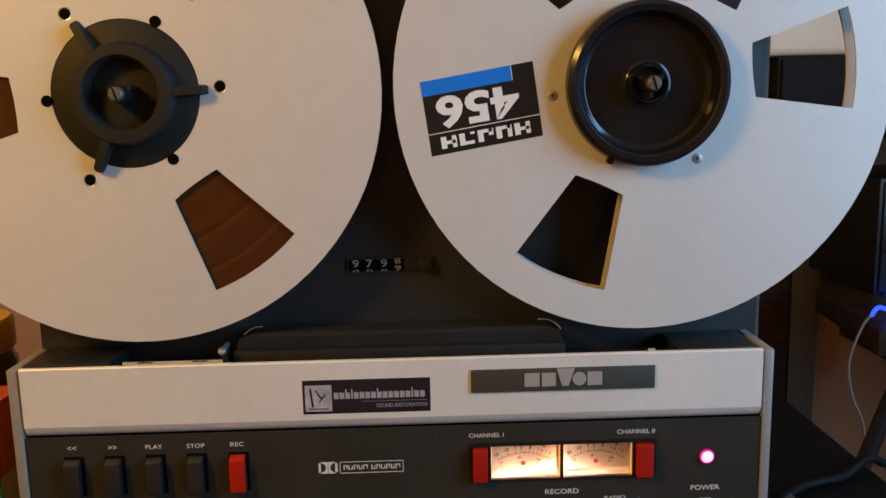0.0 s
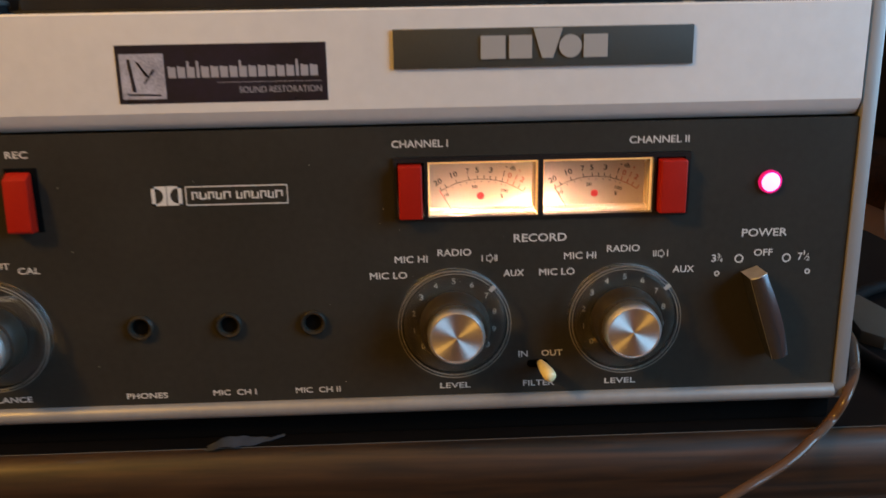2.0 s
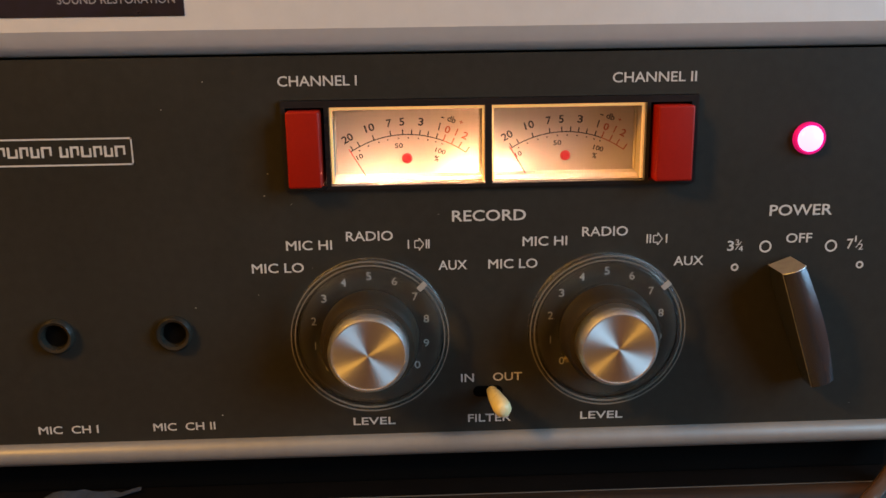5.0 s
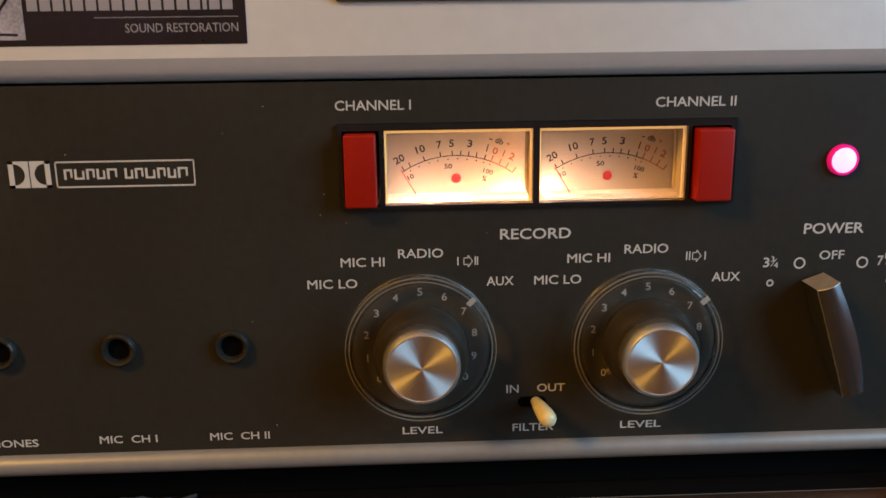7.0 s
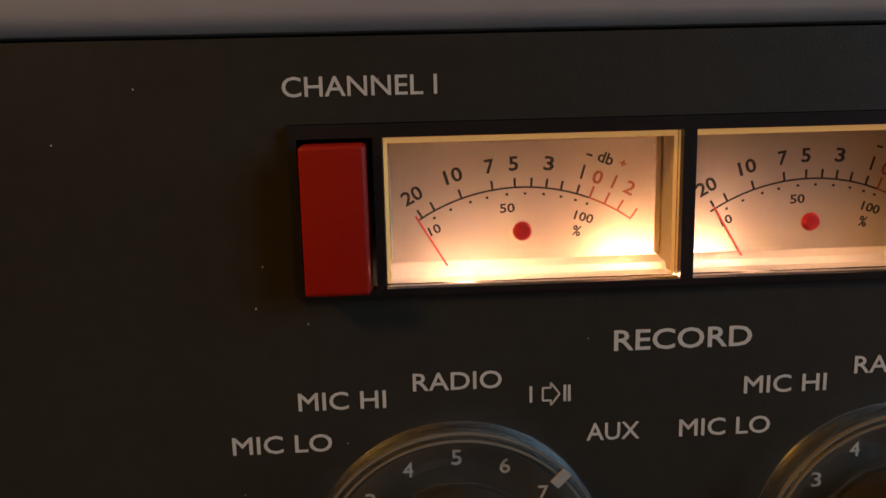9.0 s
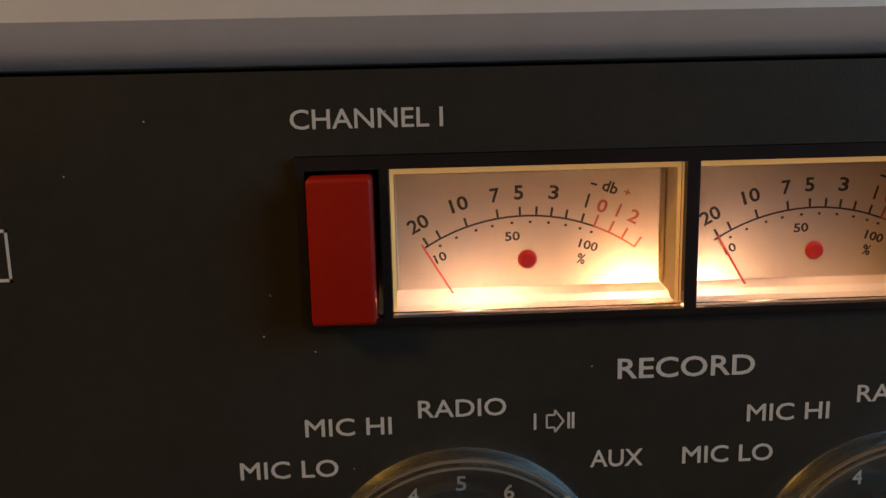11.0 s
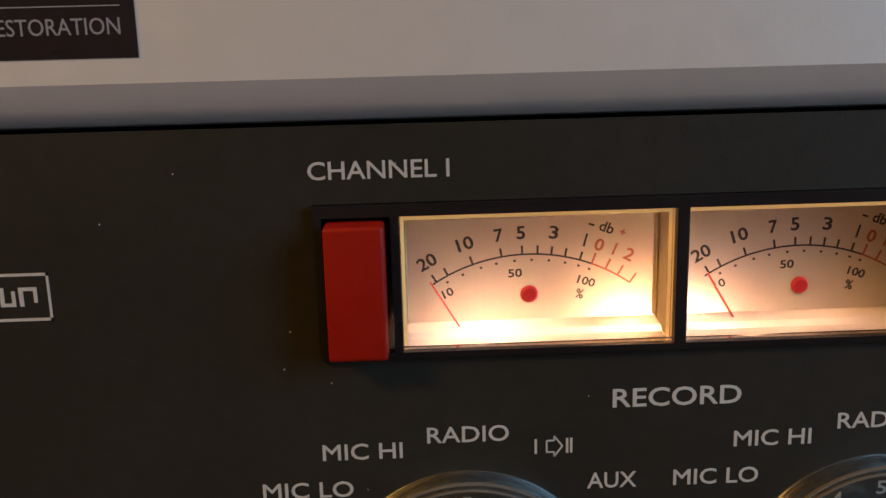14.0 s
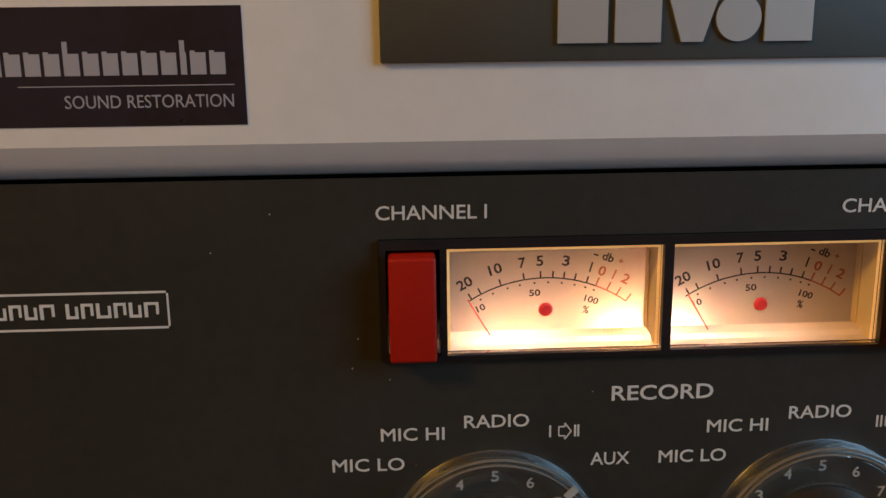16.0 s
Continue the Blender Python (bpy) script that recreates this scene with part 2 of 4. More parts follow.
def part(name, bm, mat, parent, label="", smooth=40):
    """Links a bmesh, made in world places, as one mesh under a thing or a part."""
    home = HOME[parent.name]
    bmesh.ops.translate(bm, verts=bm.verts, vec=-home)
    ob = new(name, finish(name, bm, mat, smooth))
    ob.parent = parent
    HOME[ob.name] = home
    return tagged(ob, label)


def solo(name, bm, mat, label, category, place=(0, 0, 0), kind="", group="", smooth=40):
    """A thing of one mesh."""
    bmesh.ops.translate(bm, verts=bm.verts, vec=-Vector(place))
    ob = new(name, finish(name, bm, mat, smooth))
    ob.location = place
    HOME[ob.name] = Vector(place)
    return tagged(ob, label, category, group, kind)


def box(x0, x1, y0, y1, z0, z1, bevel=0.0, steps=2, bm=None):
    own = bmesh.new()
    bmesh.ops.create_cube(own, size=1)
    for v in own.verts:
        v.co = Vector((x0 + (v.co.x + 0.5) * (x1 - x0), y0 + (v.co.y + 0.5) * (y1 - y0), z0 + (v.co.z + 0.5) * (z1 - z0)))
    if bevel:
        bmesh.ops.bevel(own, geom=list(own.edges), offset=bevel, segments=steps, profile=0.6, affect="EDGES")
    return joined(own, bm)


def joined(own, bm):
    if bm is None:
        return own
    me = bpy.data.meshes.new("joined")
    own.to_mesh(me)
    own.free()
    bm.from_mesh(me)
    bpy.data.meshes.remove(me)
    return bm


def turned(profile, cx, cz, n=64, bm=None, closed=True):
    """Turns (radius, y) points round an axis that runs along y through cx, cz."""
    own = bmesh.new()
    rings = []
    for r, y in profile:
        if r < 1e-6:
            rings.append([own.verts.new((cx, y, cz))])
        else:
            rings.append([own.verts.new((cx + r * math.cos(2 * math.pi * k / n), y, cz + r * math.sin(2 * math.pi * k / n))) for k in range(n)])
    pairs = list(zip(rings, rings[1:]))
    if closed:
        pairs.append((rings[-1], rings[0]))
    for a, b in pairs:
        for k in range(n):
            j = (k + 1) % n
            if len(a) == 1 and len(b) == 1:
                continue
            if len(a) == 1:
                own.faces.new((a[0], b[k], b[j]))
            elif len(b) == 1:
                own.faces.new((a[k], a[j], b[0]))
            else:
                own.faces.new((a[k], a[j], b[j], b[k]))
    return joined(own, bm)


def plate(points, y0, y1, bm=None, bevel=0.0):
    """A flat outline of (x, z) points, thick from y0 to y1."""
    own = bmesh.new()
    f = [own.verts.new((x, y0, z)) for x, z in points]
    b = [own.verts.new((x, y1, z)) for x, z in points]
    own.faces.new(f)
    own.faces.new(b[::-1])
    for i in range(len(points)):
        j = (i + 1) % len(points)
        own.faces.new((f[i], f[j], b[j], b[i]))
    if bevel:
        rim = [e for e in own.edges if abs(e.verts[0].co.y - y0) < 1e-7 and abs(e.verts[1].co.y - y0) < 1e-7]
        bmesh.ops.bevel(own, geom=rim, offset=bevel, segments=2, profile=0.6, affect="EDGES")
    return joined(own, bm)


def tube(path, radius, n=12, bm=None, flat=1.0):
    """A round bar along a smooth line through the places given."""
    pts = [Vector(p) for p in path]
    line = []
    for i in range(len(pts) - 1):
        p0, p1, p2, p3 = pts[max(i - 1, 0)], pts[i], pts[i + 1], pts[min(i + 2, len(pts) - 1)]
        for k in range(8):
            t = k / 8
            line.append(0.5 * ((2 * p1) + (p2 - p0) * t + (2 * p0 - 5 * p1 + 4 * p2 - p3) * t * t + (3 * p1 - p0 - 3 * p2 + p3) * t ** 3))
    line.append(pts[-1])
    own = bmesh.new()
    rings = []
    side = None
    for i, p in enumerate(line):
        d = (line[min(i + 1, len(line) - 1)] - line[max(i - 1, 0)]).normalized()
        if side is None:
            side = d.orthogonal().normalized()
        side = (side - d * side.dot(d)).normalized()
        up = d.cross(side)
        rings.append([own.verts.new(p + radius * (math.cos(2 * math.pi * k / n) * side + flat * math.sin(2 * math.pi * k / n) * up)) for k in range(n)])
    for a, b in zip(rings, rings[1:]):
        for k in range(n):
            own.faces.new((a[k], a[(k + 1) % n], b[(k + 1) % n], b[k]))
    own.faces.new(rings[0])
    own.faces.new(rings[-1][::-1])
    return joined(own, bm)


def arc(cx, cz, r, a0, a1, n):
    """(x, z) points on a circle; degrees, anticlockwise from the right."""
    return [(cx + r * math.cos(radians(a0 + (a1 - a0) * k / n)), cz + r * math.sin(radians(a0 + (a1 - a0) * k / n))) for k in range(n + 1)]


def lettering(text, x0, x1, zc, height, y, mat, parent, turn=0.0, bold=0.012, name="lettering", thick=0.00006):
    """Printed words that fill the width x0 to x1 with capitals of that height, round the middle zc, facing -y."""
    cu = bpy.data.curves.new(name, "FONT")
    cu.body, cu.size, cu.resolution_u = text, 1.0, 3
    tmp = bpy.data.objects.new(name, cu)
    me = bpy.data.meshes.new_from_object(tmp)
    bpy.data.objects.remove(tmp)
    bpy.data.curves.remove(cu)
    own = bmesh.new()
    own.from_mesh(me)
    bpy.data.meshes.remove(me)
    bmesh.ops.remove_doubles(own, verts=own.verts, dist=1e-5)
    outward = {}
    for e in own.edges:
        if len(e.link_faces) == 1:
            d = e.verts[1].co - e.verts[0].co
            nrm = Vector((d.y, -d.x, 0)).normalized()
            if nrm.dot(e.link_faces[0].calc_center_median() - e.verts[0].co) > 0:
                nrm = -nrm
            for v in e.verts:
                outward.setdefault(v, []).append(nrm)
    for v, ns in outward.items():
        if len(ns) == 2:
            v.co += bold * (ns[0] + ns[1]) / max(0.6, 1 + ns[0].dot(ns[1]))
    xs, ys = [v.co.x for v in own.verts], [v.co.y for v in own.verts]
    sx, sy = (x1 - x0) / (max(xs) - min(xs)), height / (max(ys) - min(ys))
    mx, my = (max(xs) + min(xs)) / 2, (max(ys) + min(ys)) / 2
    c, s = math.cos(radians(turn)), math.sin(radians(turn))
    for v in own.verts:
        a, b = (v.co.x - mx) * sx, (v.co.y - my) * sy
        v.co = Vector(((x0 + x1) / 2 + a * c - b * s, y, zc + a * s + b * c))
    res = bmesh.ops.extrude_face_region(own, geom=own.faces[:])
    bmesh.ops.translate(own, verts=[e for e in res["geom"] if isinstance(e, bmesh.types.BMVert)], vec=(0, thick, 0))
    return part(name, own, mat, parent, smooth=0)


def blocks(spans, z0, z1, y, depth=0.00006, bm=None):
    """Plain bars side by side: (x0, x1, lower, upper), the last two as fractions of the height."""
    own = bm or bmesh.new()
    for a, b, lo, hi in spans:
        box(a, b, y, y + depth, z0 + (z1 - z0) * lo, z0 + (z1 - z0) * hi, bm=own)
    return own


# ---------------------------------------------------------------- the room
TOP = -0.0125
solo("floor", box(-2.2, 2.4, -2.8, 1.4, -0.80, -0.75), FLOOR, "brown wooden floor of the room", "floor", kind="structure")
solo("ceiling", box(-2.2, 2.4, -2.8, 1.4, 1.75, 1.80), CEILING, "white painted ceiling of the room", "ceiling", kind="structure")
solo("wall_north", box(-2.2, 2.4, 1.2, 1.3, -0.75, 1.75), WALL, "brown painted wall behind the table", "wall", kind="structure")
solo("wall_south", box(-2.2, 2.4, -2.8, -2.7, -0.75, 1.75), PALE_WALL, "pale painted wall of the room", "wall", kind="structure")
solo("wall_west", box(-2.2, -2.1, -2.7, 1.2, -0.75, 1.75), PALE_WALL, "pale painted wall of the room", "wall", kind="structure")
east = box(1.3, 1.45, -2.7, -0.90, -0.75, 1.75)
box(1.3, 1.45, -0.15, 1.2, -0.75, 1.75, bm=east)
box(1.3, 1.45, -0.90, -0.15, -0.75, 0.05, bm=east)
box(1.3, 1.45, -0.90, -0.15, 0.95, 1.75, bm=east)
solo("wall_east", east, WALL, "brown painted wall with a window opening", "wall", kind="structure")
door = thing("door_1", (0.6, 1.18, -0.75), "dark brown wooden door in a grey painted frame", "door", kind="structure")
part("leaf", box(0.20, 0.934, 1.168, 1.199, -0.749, 1.30, 0.003), DARK_WOOD, door)
part("panel", box(0.30, 0.84, 1.160, 1.1678, -0.60, 0.10, 0.006), DARK_WOOD, door)
part("panel", box(0.30, 0.84, 1.160, 1.1678, 0.22, 1.20, 0.006), DARK_WOOD, door)
solo("trim", box(0.938, 0.992, 1.17, 1.2, -0.75, 1.75, 0.004), GREY_WOOD, "grey painted upright moulding on the wall", "moulding", kind="structure")

# ---------------------------------------------------------------- the table
table = thing("table", (-0.2, 0.2, -0.75), "dark stained wooden table with a rounded front edge", "table")
nose = [(-0.0045 - 0.0085 * math.sin(radians(7.5 * k)), TOP - 0.0006 - 0.012 * (1 - math.cos(radians(7.5 * k)))) for k in range(13)]
nose += [(-0.0115, TOP - 0.0190), (-0.0085, TOP - 0.0260), (-0.0040, TOP - 0.0300), (0.40, TOP - 0.0300), (0.40, TOP - 0.0006)]
own = bmesh.new()
ends = [[own.verts.new((x, y, z)) for y, z in nose] for x in (-1.1, 0.569)]
for i in range(len(nose)):
    j = (i + 1) % len(nose)
    own.faces.new((ends[0][i], ends[0][j], ends[1][j], ends[1][i]))
own.faces.new(ends[0])
own.faces.new(ends[1][::-1])
bmesh.ops.recalc_face_normals(own, faces=own.faces[:])
part("tabletop", own, TABLE, table, smooth=30)
part("top_sheet", box(-1.099, 0.568, -0.0044, 0.399, TOP - 0.0005, TOP), DARK_SHEET, table, "black laminate top")
part("edge_strip", box(-1.099, 0.568, -0.0047, -0.00445, TOP - 0.0004, TOP - 0.0002), GREY_WOOD, table, "thin pale edge line")
part("front_panel", box(-1.06, 0.53, 0.022, 0.04, -0.17, TOP - 0.030, 0.001), CABINET, table, "brown veneered apron")
for x in (-1.05, 0.47):
    for y in (0.045, 0.33):
        part("leg", box(x, x + 0.05, y, y + 0.05, -0.75, TOP - 0.030, 0.003), TABLE, table)

# ---------------------------------------------------------------- the tape recorder
deck = thing("tape_recorder", (0.2065, 0.1, TOP), "anthracite and silver reel-to-reel tape recorder standing on the table", "tape recorder")

# cabinet behind the front
part("cabinet", box(0.004, 0.4225, 0.045, 0.195, -0.002, 0.402, 0.002), CABINET, deck, "brown veneered cabinet")
# added near-black block stands in for the shade beneath the machine
part("under_shade", box(0.004, 0.4095, 0.0035, 0.19, TOP, 0.0015, 0.001), VOID, deck, "near-black block painting the shade under the recorder")
# near-black filler paints the shade in the gap under the silver strip
part("gap_shade", box(0.0068, 0.4070, 0.0052, 0.0075, 0.098, 0.112), VOID, deck)

# control panel with the opening of the meters
own = bmesh.new()
xs, zs = (0.0064, 0.2462, 0.3494, 0.4078), (0.0022, 0.0702, 0.0924, 0.1030)
grid = [[[own.verts.new((x, y, z)) for z in zs] for x in xs] for y in (0.0, 0.0012)]
for a in range(3):
    for b in range(3):
        if (a, b) != (1, 1):
            for g in grid:
                own.faces.new((g[a][b], g[a + 1][b], g[a + 1][b + 1], g[a][b + 1]))
for k in range(3):
    for a, b, c, d in ((k, 0, k + 1, 0), (k, 3, k + 1, 3), (0, k, 0, k + 1), (3, k, 3, k + 1)):
        own.faces.new((grid[0][a][b], grid[0][c][d], grid[1][c][d], grid[1][a][b]))
for a, b, c, d in ((1, 1, 2, 1), (1, 2, 2, 2), (1, 1, 1, 2), (2, 1, 2, 2)):
    own.faces.new((grid[0][a][b], grid[0][c][d], grid[1][c][d], grid[1][a][b]))
panel = part("control_panel", own, PANEL, deck, "anthracite painted control panel with white lettering", 0)

# silver parts of the front
profile = [(0.0036, 0.1034), (0.0024, 0.1037), (0.0012, 0.1046), (0.0002, 0.1060), (-0.0007, 0.1078), (-0.0014, 0.1093)]
profile += [(-0.0014, 0.1414), (-0.0009, 0.1420), (0.0016, 0.1420), (0.0016, 0.1110), (0.0042, 0.1060)]
own = bmesh.new()
ends = []
for x in (0.0068, 0.4069):
    ends.append([own.verts.new((x, y, z)) for y, z in profile])
for i in range(len(profile)):
    j = (i + 1) % len(profile)
    own.faces.new((ends[0][i], ends[0][j], ends[1][j], ends[1][i]))
own.faces.new(ends[0])
own.faces.new(ends[1][::-1])
strip = part("silver_strip", own, SATIN, deck, "satin silver hinged strip", 22)
own = tube([(0.0066, 0.0, 0.0005), (0.1, 0.0, 0.0005), (0.3, 0.0, 0.0005), (0.4080, 0.0, 0.0005)], 0.0030, 16)
part("bottom_moulding", own, TRIM, deck, "silver half-round moulding")
for x0, x1 in ((0.0, 0.0054), (0.4080, 0.4132)):
    part("side_moulding", box(x0, x1, -0.0008, 0.045, -0.0026, 0.1416, 0.0008), TRIM, deck, "silver side moulding")
    part("gap_strip", box(x1 - 0.0002 if x0 < 0.1 else 0.4070, 0.0066 if x0 < 0.1 else x0 + 0.0002, 0.002, 0.01, 0.0, 0.14), BLACK, deck)

# deck plate and ledge
part("deck_plate", box(0.002, 0.4185, 0.040, 0.0448, 0.128, 0.40, 0.001), DECK, deck, "black painted deck plate")
part("ledge", box(0.0066, 0.4068, 0.0022, 0.0398, 0.126, 0.1335, 0.001), BLACK, deck)
part("end_block", box(0.006, 0.052, 0.006, 0.0396, 0.1337, 0.1425, 0.0015), BLACK, deck)
part("end_block", box(0.362, 0.4068, 0.006, 0.0396, 0.1337, 0.1418, 0.0015), BLACK, deck)

# head cover
cover = part("head_cover", box(0.1165, 0.3020, 0.0165, 0.0215, 0.1337, 0.1432, 0.0012), HUB, deck, "grey-black head cover with rounded shoulders")
own = plate([(0.1175, 0.1337)] + [(0.3010, 0.1337)] + arc(0.2905, 0.1420, 0.0105, 0, 90, 8) + arc(0.1280, 0.1420, 0.0105, 90, 180, 8), 0.0218, 0.0385, bevel=0.0012)
part("upper_shell", own, HUB, cover)
part("groove", box(0.119, 0.2995, 0.0214, 0.0217, 0.1433, 0.1500), BLACK, cover)
for cx, a0, a1 in ((0.1320, 84, 140), (0.2893, 30, 102)):
    part("chrome_edge", tube([(x, 0.0208, z) for x, z in arc(cx, 0.1442, 0.0122, a0, a1, 8)], 0.0003, 8), SCREW, cover, "bright chrome edge")
part("tape_guide", turned([(0, 0.0085), (0.0016, 0.0090), (0.0024, 0.0108), (0.0024, 0.0122), (0.0014, 0.0142), (0.0014, 0.026), (0, 0.026)], 0.1120, 0.1455, 20, closed=False), RIM_METAL, deck, "polished steel tape guide")
part("guide_post", box(0.1105, 0.1135, 0.0150, 0.0240, 0.1337, 0.1452), BLACK, deck)
card = part("paper_slip", box(0.0600, 0.1135, 0.0042, 0.0045, 0.1337, 0.1429), PAPER, deck, "cream paper slip tucked behind the silver strip")
for x in (0.068, 0.0975):
    part("printed_bar", blocks([(x, x + 0.008, 0, 1)], 0.1421, 0.1428, 0.0041), METER_INK, card)

part("paper_slip", box(0.3452, 0.3492, 0.0042, 0.0045, 0.1337, 0.1424), PAPER, deck, "torn cream paper corner behind the silver strip")

# counter
count = part("tape_counter", box(0.1795, 0.2300, 0.0388, 0.0402, 0.1822, 0.1905, 0.0005), BLACK, deck, "black tape counter with white digits")
part("counter_window", box(0.1810, 0.2125, 0.0385, 0.0390, 0.1828, 0.1895), VOID, count)
for x, d in ((0.1847, "9"), (0.1925, "7"), (0.2009, "9"), (0.2088, "8")):
    lettering(d, x - 0.0018, x + 0.0018, 0.1872 if d != "8" else 0.1884, 0.0044 if d != "8" else 0.0030, 0.0383, DIAL_INK, count, name="digit", bold=0.006)
    lettering("0" if d != "8" else "9", x - 0.0018, x + 0.0018, 0.1832 if d != "8" else 0.1843, 0.0012 if d != "8" else 0.0030, 0.0383, DIAL_INK, count, name="digit", bold=0.006)
part("reset_button", box(0.2215, 0.2280, 0.0355, 0.0390, 0.1830, 0.1895, 0.0006), BLACK, count)

# ---------------------------------------------------------------- meters
own = bmesh.new()
for x0, x1, z0, z1 in ((0.2463, 0.3493, 0.0906, 0.0923), (0.2463, 0.2474, 0.0712, 0.0906), (0.2568, 0.2580, 0.0712, 0.0906),
                       (0.2963, 0.2980, 0.0712, 0.0906), (0.3364, 0.3374, 0.0712, 0.0906), (0.3476, 0.3493, 0.0712, 0.0906)):
    box(x0, x1, -0.0010, 0.0178, z0, z1, bm=own)
box(0.2463, 0.3493, -0.0010, 0.0011, 0.0703, 0.0712, bm=own)
box(0.2463, 0.3493, 0.0180, 0.0195, 0.0560, 0.0923, bm=own)
box(0.2463, 0.3493, 0.0046, 0.0178, 0.0550, 0.0560, bm=own)
for x0, x1 in ((0.2463, 0.2475), (0.3481, 0.3493)):
    box(x0, x1, 0.0046, 0.0178, 0.0562, 0.0700, bm=own)
bezel = part("meter_bezel", own, GLOSS_BLACK, deck, "black meter bezel", 0)
for x0, x1 in ((0.2479, 0.2560), (0.3382, 0.3473)):
    own = box(x0, x1, -0.0050, 0.009, 0.0714, 0.0900, 0.0006, 3)
    part("meter_button", own, RED, bezel, "red push button")

ACX, ACZ, AR = 0.27676, 0.05634, 0.0264


def meter(dx):
    sheet = bmesh.new()
    sheet.faces.new([sheet.verts.new((x + dx, 0.0082, z)) for x, z in ((0.2581, 0.0713), (0.2962, 0.0713), (0.2962, 0.0905), (0.2581, 0.0905))])
    m = part("level_meter", sheet, CARD, deck, "lit cream level meter with black scale", 0)
    rim = bmesh.new()
    for x0, x1, z0, z1 in ((0.2581, 0.2962, 0.0900, 0.0905), (0.2581, 0.25845, 0.0716, 0.0900), (0.29585, 0.2962, 0.0716, 0.0900)):
        box(x0 + dx, x1 + dx, 0.0012, 0.0080, z0, z1, bm=rim)
    part("rim", rim, CREAM_RIM, m, smooth=0)
    step = bmesh.new()
    for x0, x1, z0, z1 in ((0.2586, 0.2957, 0.0894, 0.08975), (0.2586, 0.25885, 0.0730, 0.0893), (0.29545, 0.2957, 0.0730, 0.0893)):
        box(x0 + dx, x1 + dx, 0.0062, 0.0080, z0, z1, 0.0001, 1, bm=step)
    part("rim_step", step, AMBER_RIM, m, "acrylic inner step coloured amber for the bulb glow", 0)
    guide = bmesh.new()
    rows = [[guide.verts.new((x + dx, y, z)) for x in (0.2581, 0.2962)] for y, z in ((0.0012, 0.0714), (0.0035, 0.0716), (0.0042, 0.0724), (0.0081, 0.0727))]
    for p, q in zip(rows, rows[1:]):
        guide.faces.new((p[0], p[1], q[1], q[0]))
    part("light_guide", guide, GUIDE, m, "lit frosted acrylic light guide", 0)
    # the lip is no lamp; its glow is added by emission
    lip = bmesh.new()
    for x0, x1, z0, z1 in ((0.2581, 0.2962, 0.0897, 0.0905), (0.2581, 0.2586, 0.0715, 0.0897), (0.2957, 0.2962, 0.0715, 0.0897)):
        lip.faces.new([lip.verts.new((x + dx, 0.00115, z)) for x, z in ((x0, z0), (x1, z0), (x1, z1), (x0, z1))])
    part("front_lip", lip, LIP, m, "frosted acrylic lip with added glow", 0)
    glass = part("glass", box(0.2581 + dx, 0.2962 + dx, 0.0000, 0.0009, 0.0713, 0.0905), PANE, m, "clear cover", 0)
    glass.visible_shadow = False
    y = 0.00812
    dx += 0.0010 if dx else 0.0

    def sweep(r0, r1, a0, a1, mat, n=16):
        inner, outer = arc(ACX + dx, ACZ, r0, 90 - a0, 90 - a1, n), arc(ACX + dx, ACZ, r1, 90 - a0, 90 - a1, n)
        own = bmesh.new()
        a = [own.verts.new((x, y, z)) for x, z in inner]
        b = [own.verts.new((x, y, z)) for x, z in outer]
        for i in range(n):
            own.faces.new((a[i], a[i + 1], b[i + 1], b[i]))
        res = bmesh.ops.extrude_face_region(own, geom=own.faces[:])
        bmesh.ops.translate(own, verts=[e for e in res["geom"] if isinstance(e, bmesh.types.BMVert)], vec=(0, -0.00005, 0))
        return part("scale_line", own, mat, m, smooth=0)

    sweep(AR - 0.00013, AR + 0.00013, -33, 21, METER_INK)
    sweep(AR - 0.00013, AR + 0.00013, 21, 35.5, METER_RED, 8)
    for a in (-31.3, -27, -18.2, -8.6, -1.9, 3, 7.5, 12, 17):
        sweep(AR, AR + 0.0013, a - 0.34, a + 0.34, METER_INK, 1)
    for a in (21.1, 26, 30.5, 35.3):
        sweep(AR, AR + 0.0017, a - 0.32, a + 0.32, METER_RED, 1)
    for a in (-28.2, -22.5, -16, -10.7, -4.5, 1.2, 7, 12.5, 17.2, 21.0):
        sweep(AR - 0.00105, AR - 0.00072, a - 0.42, a + 0.42, METER_INK, 1)
